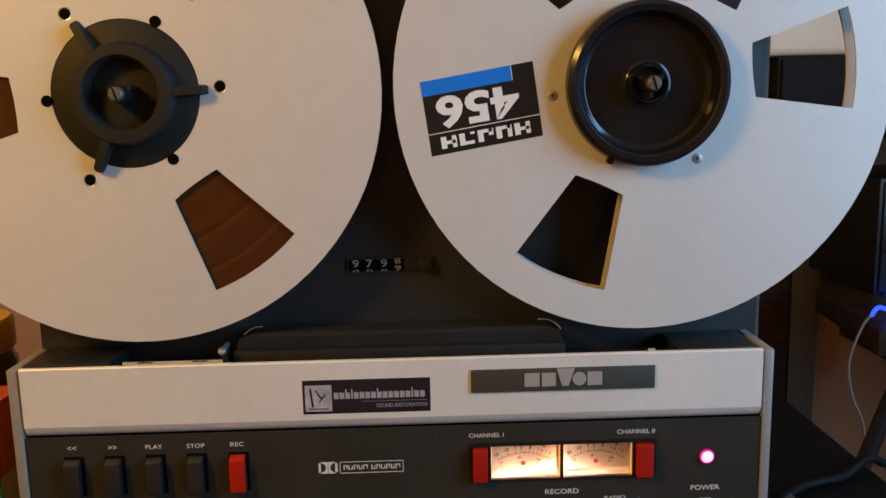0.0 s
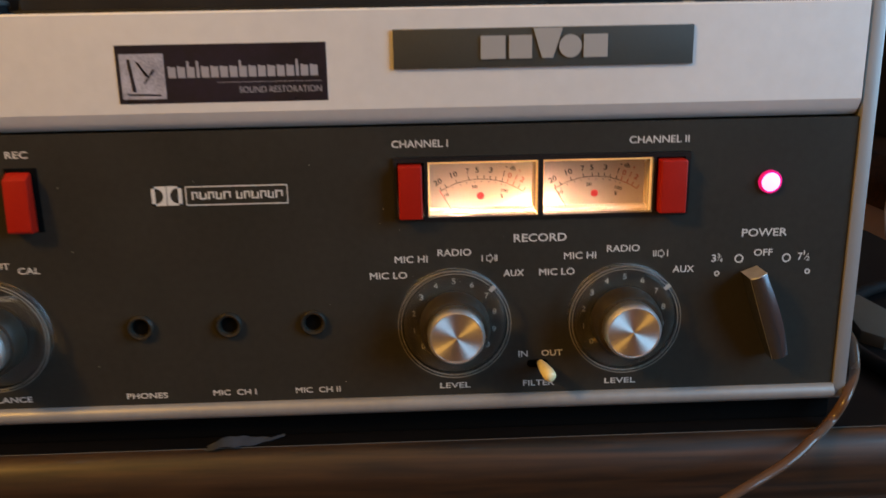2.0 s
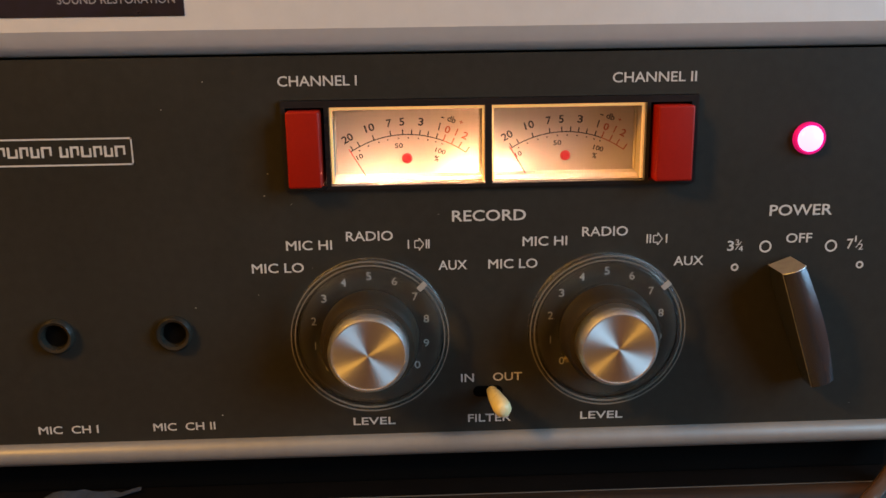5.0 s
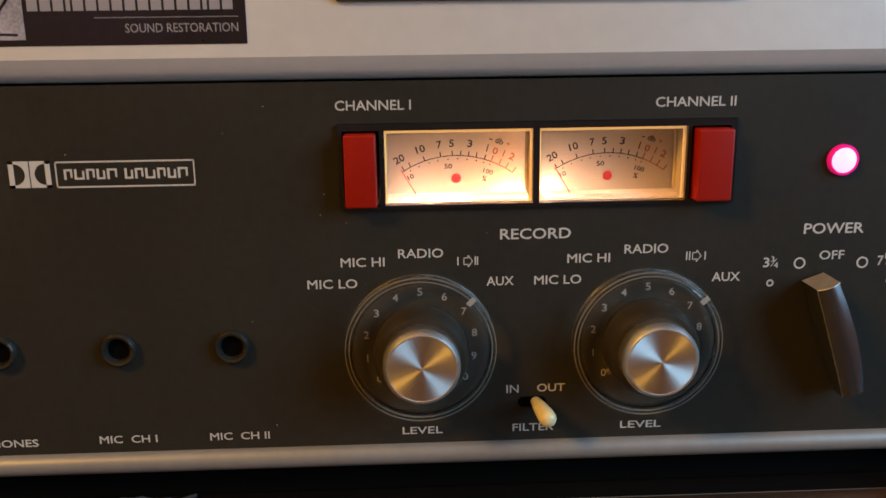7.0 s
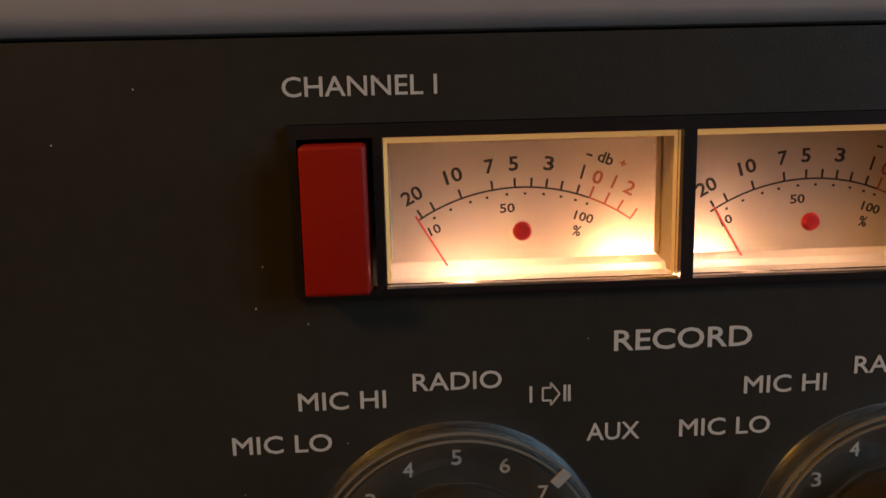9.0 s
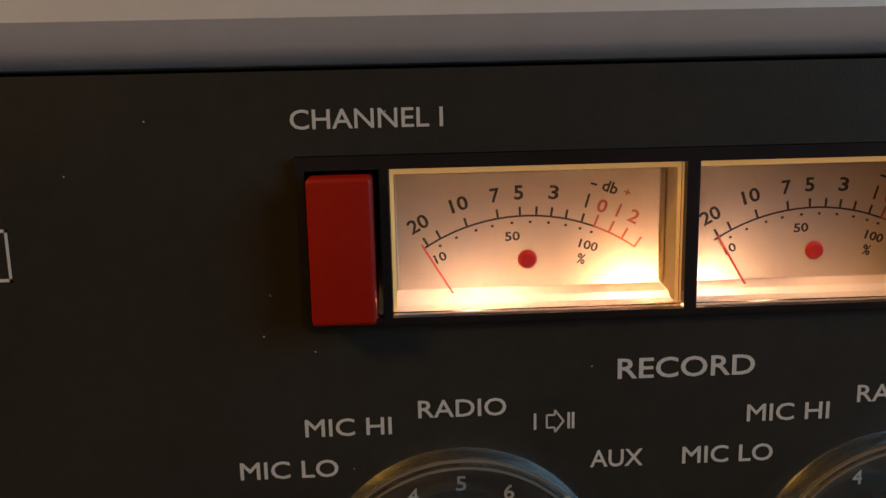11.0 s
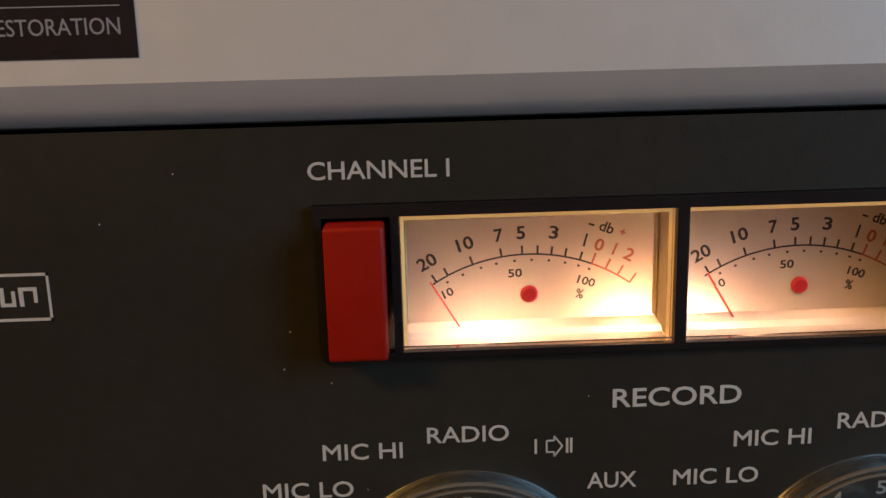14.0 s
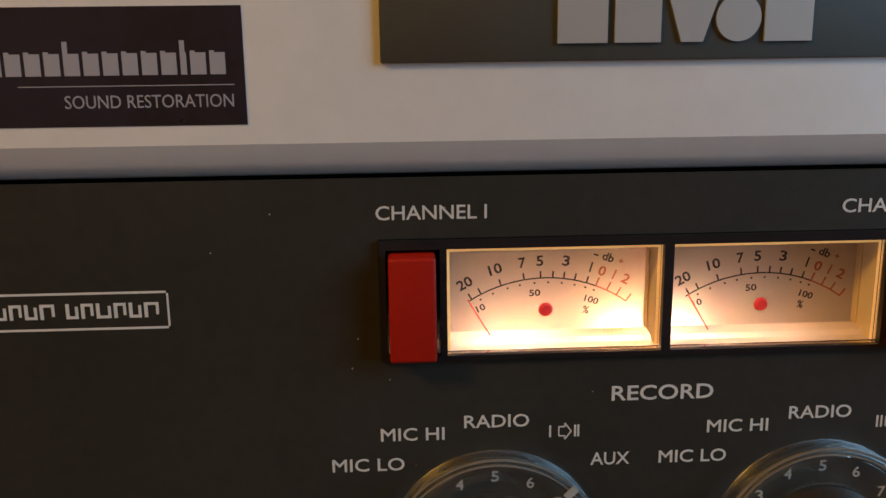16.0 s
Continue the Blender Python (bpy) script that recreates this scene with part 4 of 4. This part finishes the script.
def reel(cx, turn, screw, label):
    r = thing("tape_reel", (cx, RY + 0.006, RZ), label, "tape reel", "reels on the recorder")
    front = part("front_flange", flange(cx, turn, RY, RY + 0.0014, 0.0385), FLANGE, r, "matt aluminium flange", 30)
    part("back_flange", flange(cx, turn, RY + 0.0105, RY + 0.0119, 0.0385), FLANGE, r, "matt aluminium flange", 30)
    part("core", turned([(0.0385, RY + 0.0014), (0.0572, RY + 0.0014), (0.0572, RY + 0.0105), (0.0385, RY + 0.0105)], cx, RZ, 72), FLANGE, r)
    for k in range(3):
        a = radians(screw + 120 * k)
        x, z = cx + 0.0494 * math.cos(a), RZ + 0.0494 * math.sin(a)
        # on the left reel the disc's near-black colour stands for hole shade
        part("screw", turned([(0, RY - 0.0004), (0.0024, RY - 0.0004), (0.0029, RY - 0.0001), (0.0029, RY), (0, RY)], x, z, 24, closed=False), SCREW if cx > 0.2 else VOID, front, "cross-head screw" if cx > 0.2 else "near-black disc painting the shade in a screw hole")
        if cx > 0.2:
            slot = box(x - 0.0014, x + 0.0014, RY - 0.0005, RY - 0.0004, z - 0.00025, z + 0.00025)
            box(x - 0.00025, x + 0.00025, RY - 0.0005, RY - 0.0004, z - 0.0014, z + 0.0014, bm=slot)
            part("cross_slot", slot, VOID, front, smooth=0)
        else:
            part("bright_edge", turned([(0.0029, RY - 0.0002), (0.0032, RY - 0.0003), (0.0034, RY), (0.0029, RY)], x, z, 24), STEEL, front)
    return r, front


LX, RX = 0.0703, 0.3431
left, left_front = reel(LX, -55.6, 3.6, "aluminium tape reel full of brown tape on a dark hub")
pack = [(0.0573, RY + 0.0020)]
for i in range(60):
    r0 = 0.0575 + (0.1285 - 0.0575) * i / 59
    step = 0.00004 * math.sin(i * 1.7) + (0.0005 if i in (21, 22, 36, 37) else 0) + 0.00008 * math.sin(i * 0.61)
    pack.append((r0, RY + 0.0022 + step))
pack += [(0.1285, RY + 0.0100), (0.0573, RY + 0.0100)]
part("tape_pack", turned(pack, LX, RZ, 128), TAPE, left, "wound brown magnetic tape")
right, right_front = reel(RX, -114.0, -174.0, "nearly empty aluminium tape reel with black labels")
part("tape_pack", turned([(0.0573, RY + 0.0020), (0.0588, RY + 0.0020), (0.0588, RY + 0.0100), (0.0573, RY + 0.0100)], RX, RZ, 96), TAPE, right, "first turns of brown tape")

# hub adaptor of the full reel: a sunk disc, a raised ring and three arms
hub = thing("hub_adaptor", (LX, RY, RZ), "dark grey three-armed hub adaptor with a screw", "hub adaptor")
part("disc", turned([(0.0384, RY + 0.0090), (0.0384, RY + 0.0006), (0.0380, RY + 0.0003), (0, RY + 0.0003)], LX, RZ, 72, closed=False), HUB, hub)
part("ring", turned([(0.0272, RY + 0.0008), (0.0262, 0.0070), (0.0250, 0.0050), (0.0200, 0.0046), (0.0186, 0.0060), (0.0178, RY - 0.0010), (0.0178, RY + 0.0008)], LX, RZ, 72), HUB, hub)
for a in (120 + 2.2, 240 + 2.2 + 5, 2.2):
    c, s = math.cos(radians(a)), math.sin(radians(a))
    own = bmesh.new()
    rows = []
    for r, w, y in ((0.0245, 0.0034, 0.0058), (0.0345, 0.0030, 0.0066), (0.0415, 0.0026, 0.0080), (0.0432, 0.0020, 0.0105)):
        rows.append([own.verts.new((LX + r * c - q * s, yy, RZ + r * s + q * c)) for q, yy in ((-w, RY - 0.0001), (-w * 0.7, y), (w * 0.7, y), (w, RY - 0.0001))])
    for p, q in zip(rows, rows[1:]):
        for k in range(4):
            own.faces.new((p[k], p[(k + 1) % 4], q[(k + 1) % 4], q[k]))
    own.faces.new(rows[0])
    own.faces.new(rows[-1][::-1])
    part("arm", own, HUB, hub)
for a in (-176.2, -56.9, 63.5):
    x, z = LX + 0.0408 * math.cos(radians(a)), RZ + 0.0408 * math.sin(radians(a))
    # notch depth is only near-black colour on a flat disc
    part("notch", turned([(0, RY - 0.0003), (0.0030, RY - 0.0003), (0.0030, RY + 0.0001), (0, RY + 0.0001)], x, z, 20, closed=False), VOID, hub)


def spindle(cx, front):
    s = thing("reel_spindle", (cx, 0.04, RZ), "dark splined spindle with a slotted steel screw", "spindle")
    part("shaft", turned([(0, front + 0.0048), (0.0042, front + 0.0048), (0.0046, front + 0.0060), (0.0046, 0.0135), (0, 0.0135)], cx, RZ, 32, closed=False), GLOSS_BLACK, s)
    own = bmesh.new()
    for k in range(3):
        a = radians(30 + 120 * k)
        c, si = math.cos(a), math.sin(a)
        plate([(cx + r * c - w * si, RZ + r * si + w * c) for r, w in ((0.003, -0.0011), (0.0072, -0.0011), (0.0072, 0.0011), (0.003, 0.0011))], front + 0.0075, 0.0130, bm=own)
    part("spline", own, GLOSS_BLACK, s, smooth=0)
    part("screw", turned([(0, front), (0.0030, front + 0.0002), (0.0037, front + 0.0010), (0.0037, front + 0.0049), (0, front + 0.0049)], cx, RZ, 28, closed=False), OLD_STEEL, s, "slotted tarnished steel screw")
    part("slot", plate([(cx - 0.0014, RZ + 0.0030), (cx - 0.0006, RZ + 0.0033), (cx + 0.0014, RZ - 0.0030), (cx + 0.0006, RZ - 0.0033)], front - 0.00012, front - 0.00002), VOID, s)


spindle(LX, -0.0035)
spindle(RX, -0.0065)
cup = thing("hub_adaptor", (RX, RY, RZ), "glossy black cup-shaped hub adaptor", "hub adaptor")
part("cup", turned([(0.0425, RY - 0.0001), (0.0434, 0.0080), (0.0426, 0.0040), (0.0402, 0.0022), (0.0376, 0.0028), (0.0358, 0.0060), (0.0346, 0.0110), (0.0328, 0.0121), (0.0322, 0.0124), (0.0315, 0.0124), (0.0138, 0.0124), (0.0130, 0.0124), (0.0110, 0.0110), (0.0108, 0.0060), (0.0098, 0.0048), (0.0088, 0.0054), (0.0086, 0.0130), (0, 0.0130), (0, RY - 0.0001)], RX, RZ, 96, closed=False), CUP, cup)
part("bright_line", turned([(0.0376, 0.0026), (0.0371, 0.0030), (0.0370, 0.0036), (0.0374, 0.0030)], RX, RZ, 96), HUB, cup)
part("lug", turned([(0, RY - 0.004), (0.0020, RY - 0.004), (0.0020, RY), (0, RY)], RX + 0.0440 * math.cos(radians(-115.2)), RZ + 0.0440 * math.sin(radians(-115.2)), 20, closed=False), GLOSS_BLACK, cup)


# labels stuck on the nearly empty reel; u runs along the label's long side, v across it
def stuck(pts, y, mat, parent, name, label=""):
    return part(name, plate([(RX + u, RZ + v) for u, v in pts], y - 0.00008, y), mat, parent, label)


def quad(o, u, v, a0, a1, b0, b1):
    return [(o[0] + u[0] * a + v[0] * b, o[1] + u[1] * a + v[1] * b) for a, b in ((a0, b0), (a1, b0), (a1, b1), (a0, b1))]


def bevel_free(o, u, v, rects):
    own = bmesh.new()
    for a0, a1, b0, b1 in rects:
        plate([(RX + p, RZ + q) for p, q in quad(o, u, v, a0, a1, b0, b1)], RY - 0.00022, RY - 0.00014, bm=own)
    return own


O = (-0.1192, 0.0031)
U, V = (0.0594, 0.0094 + 0.0005), (0.0055, -0.0390)
big = part("label", plate([(RX + u, RZ + v) for u, v in quad(O, U, V, 0, 1, 0, 1)], RY - 0.00008, RY - 0.00001), LABEL_BLACK, right, "black, blue and white label", 0)
part("blue_band", bevel_free(O, U, V, [(0.0, 0.80, 0.0, 0.20)]), LABEL_BLUE, big, smooth=0)
part("white_rule", bevel_free(O, U, V, [(0.0, 1.0, 0.705, 0.715), (0.80, 0.805, 0.0, 0.20)]), LABEL_WHITE, big, smooth=0)
letters = [(0.10 + 0.165 * i, 0.10 + 0.165 * i + w, 0.77, 0.93) for i, w in enumerate((0.05, 0.05, 0.05, 0.05, 0.05))]
letters += [(0.10 + 0.165 * i + 0.05, 0.10 + 0.165 * i + 0.13, lo, lo + 0.045) for i, lo in enumerate((0.83, 0.885, 0.77, 0.77, 0.83))]
letters += [(0.10 + 0.165 * i + 0.10, 0.10 + 0.165 * i + 0.14, 0.77, hi) for i, hi in enumerate((0.93, 0.80, 0.86, 0.93, 0.93))]
for rect in letters:
    part("white_bar", bevel_free(O, U, V, [rect]), LABEL_WHITE, big, smooth=0)
mid = (RX + O[0] + U[0] * 0.47 + V[0] * 0.46, RZ + O[1] + U[1] * 0.47 + V[1] * 0.46)
lettering("456", mid[0] - 0.0222, mid[0] + 0.0222, mid[1], 0.0172, RY - 0.00022, LABEL_WHITE, big, turn=188.5, bold=0.035, name="number")
for P, mat, rects, tone, text in ((((0.0203, 0.0537), (0.0469, 0.1099), (0.0286, 0.0490)), LABEL_BLACK, [(0.06 + 0.08 * i, 0.115 + 0.08 * i, 0.22, 0.78) for i in range(11) if i != 5], LABEL_WHITE, "black label with white bars"),
                                  (((0.0318, 0.0445), (0.0604, 0.1072), (0.0474, 0.0369)), STICKER, [(0.04 + 0.038 * i, 0.065 + 0.038 * i, 0.40, 0.62) for i in range(17)] + [(0.74, 0.99, 0.06, 0.94)], STICKER_PALE, "dark violet sticker with pale print")):
    o, a, b = P
    u, v = (a[0] - o[0], a[1] - o[1]), (b[0] - o[0], b[1] - o[1])
    lab = part("label", plate([(RX + p, RZ + q) for p, q in quad(o, u, v, 0, 1, 0, 1)], RY - 0.00008, RY - 0.00001), mat, right, text, 0)
    for rect in rects:
        part("pale_bar", bevel_free(o, u, v, [rect]), tone, lab, smooth=0)

# ---------------------------------------------------------------- things round the recorder
lead = thing("cable", (0.42, 0.03, TOP), "grey-brown cable hanging over the edge of the table", "cable")
part("jacket", tube([(0.432, 0.120, -0.009), (0.430, 0.060, 0.004), (0.4225, 0.020, 0.0150), (0.4200, 0.007, 0.0060), (0.4115, -0.0045, -0.0008), (0.4060, -0.0060, -0.0092), (0.3950, -0.0160, -0.0110), (0.3850, -0.0220, -0.0153), (0.3742, -0.0260, -0.0196), (0.3625, -0.0300, -0.0236), (0.342, -0.035, -0.034), (0.315, -0.036, -0.065), (0.295, -0.03, -0.2), (0.29, -0.02, -0.74)], 0.0021, 14, flat=0.75), CABLE, lead)

own = bmesh.new()
outline = [(0.4600, 0.0780), (0.4660, 0.0680), (0.4740, 0.0655), (0.4830, 0.0690), (0.4885, 0.0740), (0.4890, 0.0790), (0.4870, 0.1000), (0.4850, 0.1360), (0.4800, 0.1330), (0.4680, 0.1120)]
low, high = ([own.verts.new((x, y, z)) for x, y in outline] for z in (TOP, TOP + 0.006))
own.faces.new(low[::-1])
own.faces.new(high)
for a in range(len(outline)):
    b = (a + 1) % len(outline)
    own.faces.new((low[a], low[b], high[b], high[a]))
bmesh.ops.bevel(own, geom=[e for e in own.edges if e.verts[0].co.z > TOP + 0.005 and e.verts[1].co.z > TOP + 0.005], offset=0.0015, segments=2, profile=0.6, affect="EDGES")
solo("plastic_wedge", own, GREY_CASE, "flat grey plastic wedge lying on the table", "wedge", (0.475, 0.1, TOP))
solo("black_cable", tube([(0.4550, 0.020, -0.009), (0.4500, 0.043, -0.009), (0.4490, 0.063, -0.009), (0.4600, 0.098, -0.009), (0.4760, 0.124, -0.009), (0.5030, 0.146, -0.009), (0.5360, 0.158, -0.009), (0.580, 0.185, -0.010), (0.63, 0.20, -0.10), (0.65, 0.22, -0.745)], 0.0035, 12), BLACK_CABLE, "thick black cable lying on the table", "cable")
pole = thing("stand", (0.72, 0.5, -0.75), "slanting black metal stand behind the table", "stand")
part("bar", tube([(0.80, 0.50, 0.02), (0.742, 0.50, -0.144), (0.70, 0.50, -0.28), (0.66, 0.50, -0.745)], 0.010, 12), BLACK, pole)

shelf = thing("wall_shelf", (1.2, 1.0, -0.09), "dark wooden corner shelf on the wall", "shelf")
own = plate([(0.892, -0.97), (0.878, -0.83), (0.862, -0.71), (0.90, -0.69), (1.285, -0.69), (1.285, -1.199), (1.04, -1.199), (0.905, -0.995)], 0.0, 0.035, bevel=0.003)
bmesh.ops.transform(own, matrix=Matrix(((1, 0, 0, 0), (0, 0, -1, 0), (0, -1, 0, -0.055), (0, 0, 0, 1))), verts=own.verts)
for v in own.verts:
    v.co.y = abs(v.co.y)
part("board", own, TABLE, shelf)
part("bracket", box(1.05, 1.075, 0.93, 1.2, -0.20, -0.09, 0.002), TABLE, shelf)
unit = thing("computer_case", (1.2, 1.0, -0.055), "black computer case with a blue lamp on the shelf", "computer")
part("body", box(0.968, 1.27, 0.93, 1.19, -0.055, 0.137, 0.004), BLACK, unit)
part("front_plate", box(0.974, 1.264, 0.924, 0.930, -0.049, 0.131, 0.002), GLOSS_BLACK, unit)
part("switch", box(0.992, 1.000, 0.920, 0.925, 0.00, 0.022, 0.001), HUB, unit)
part("blue_lamp", tube([(0.990, 0.925, -0.0535), (0.93, 0.80, -0.0495), (0.8317, 0.6600, -0.0073), (0.8225, 0.6600, -0.0179)], 0.0028, 10), BLUE_LIGHT, unit, "glowing blue light")
solo("clear_cable", tube([(0.8225, 0.6600, -0.0179), (0.8132, 0.6600, -0.0285), (0.8012, 0.6600, -0.0579), (0.7954, 0.6600, -0.0893), (0.8025, 0.6600, -0.1294), (0.8240, 0.6600, -0.1990), (0.80, 0.66, -0.35), (0.82, 0.68, -0.74)], 0.0018, 10), CLEAR_CABLE, "thin clear cable hanging from the shelf", "cable")
hung = thing("wall_cabinet", (1.0, 1.1, 0.20), "black cabinet hung on the wall", "cabinet")
part("case", box(0.80, 1.28, 0.95, 1.199, 0.20, 0.334, 0.004), MATT_BLACK, hung)
part("door", box(0.805, 1.275, 0.942, 0.949, 0.205, 0.329, 0.003), MATT_BLACK, hung)
stack = thing("white_box", (1.0, 1.07, 0.3345), "cream white box standing on the black cabinet", "box")
part("carcass", box(0.78, 1.26, 0.95, 1.19, 0.3345, 0.56, 0.012, 3), CREAM_BOX, stack)
part("lid", box(0.779, 1.261, 0.949, 1.191, 0.5605, 0.585, 0.004), CREAM_BOX, stack)
solo("white_cable", tube([(0.452, 0.13, 0.36), (0.449, 0.13, 0.28), (0.456, 0.13, 0.235), (0.450, 0.13, 0.19), (0.44, 0.14, 0.12), (0.442, 0.15, 0.04), (0.45, 0.17, -0.009), (0.49, 0.19, -0.0105)], 0.0018, 8), CLEAR_CABLE, "thin pale cable beside the recorder", "cable")

jar = thing("jar", (-0.096, 0.13, TOP), "glass jar with a yellow lid on the table", "jar")
up = Matrix.Translation((-0.096, 0.13, TOP)) @ Matrix.Rotation(radians(90), 4, "X")
for name, prof, mat, text in (("body", [(0, 0), (0.036, 0), (0.038, 0.004), (0.038, 0.120), (0.034, 0.128), (0, 0.128)], material("brown_jar_contents", (0.10, 0.05, 0.02), 0.15, spots=0.3, scale=60), "brown jar body"),
                              ("lid", [(0, 0.1285), (0.036, 0.1285), (0.0375, 0.131), (0.0375, 0.148), (0.035, 0.151), (0, 0.151)], YELLOW, "yellow screw lid")):
    own = turned(prof, 0, 0, 40, closed=False)
    bmesh.ops.transform(own, matrix=up, verts=own.verts)
    part(name, own, mat, jar, text)
for name, x0, x1, y0, y1, z0, z1, mat, text in (("carton", -0.17, -0.037, 0.055, 0.085, TOP, 0.058, PAPER, "cream cardboard carton"), ("carton", -0.19, -0.034, 0.052, 0.088, 0.0585, 0.105, ORANGE, "orange and white cardboard carton")):
    c = thing(name, ((x0 + x1) / 2, (y0 + y1) / 2, z0), text + " beside the recorder", "carton", "cartons beside the recorder")
    part("box_body", box(x0, x1, y0, y1, z0, z1, 0.001), mat, c)
    part("printed_band", box(x0 + 0.004, x1 - 0.002, y0 - 0.0004, y0, z0 + (z1 - z0) * 0.35, z0 + (z1 - z0) * 0.6), LABEL_WHITE if mat is ORANGE else YELLOW, c)
    part("dark_blotch", box(x1 - 0.022, x1 - 0.006, y0 - 0.0008, y0 - 0.0004, z0 + (z1 - z0) * 0.40, z0 + (z1 - z0) * 0.52), METER_INK, c)
own = box(-0.06, 0.06, -0.002, 0.002, -0.05, 0.05, 0.0008)
bmesh.ops.transform(own, matrix=pose(-0.085, 0.035, 0.035, -12, -14, 0), verts=own.verts)
solo("booklet", own, TEAL, "teal booklet leaning against the cartons", "booklet", (-0.085, 0.03, -0.012))

# torn scrap of film that hangs over the table's edge
own = bmesh.new()
cols = []
for i in range(13):
    f = i / 12
    x = 0.1725 + 0.030 * f
    w = 0.0017 * math.sin(math.pi * min(1, f * 1.15 + 0.03)) + 0.0003
    y = -0.0050 + 0.0060 * f ** 1.3
    z = TOP + 0.0006 + 0.0005 * math.sin(f * 7) - (0.0022 * (1 - f / 0.28) if f < 0.28 else 0)
    jag = 0.0006 * math.sin(i * 2.3)
    cols.append([own.verts.new((x, y + q, z + r)) for q, r in ((-w * 1.4 + jag, 0), (w * 1.4 + jag, 0.0004 + 0.5 * w), (w * 1.4 + jag, 0.0006 + 0.5 * w), (-w * 1.4 + jag, 0.0002))])
for p, q in zip(cols, cols[1:]):
    for k in range(4):
        own.faces.new((p[k], p[(k + 1) % 4], q[(k + 1) % 4], q[k]))
own.faces.new(cols[0])
own.faces.new(cols[-1][::-1])
solo("film_scrap", own, FILM, "torn pale scrap of film on the table's edge", "scrap", (0.18, 0.0, TOP))

# dust on the panel and strip
rng = random.Random(7)
own = bmesh.new()
spots = [(0.2279, 0.0972), (0.2422, 0.0745), (0.2476, 0.0667), (0.2844, 0.0633), (0.2520, 0.0500), (0.2410, 0.0690)]
spots += [(rng.uniform(0.01, 0.405), rng.uniform(0.004, 0.103)) for _ in range(24)]
for x, z in spots:
    if 0.2463 < x < 0.3493 and 0.07 < z < 0.0925:
        continue
    r = rng.uniform(0.00004, 0.00011)
    box(x - r, x + r * rng.uniform(0.6, 1.6), -0.00016, -0.00002, z - r, z + r, bm=own)
for _ in range(16):
    x, r = rng.uniform(0.01, 0.4), rng.uniform(0.00005, 0.0001)
    box(x, x + r * rng.uniform(1, 3), 0.0012, 0.0020, 0.1050, 0.1050 + r, bm=own)
solo("dust_specks", own, DUST, "fine pale dust specks on the control panel", "dust", kind="stuff", smooth=0)
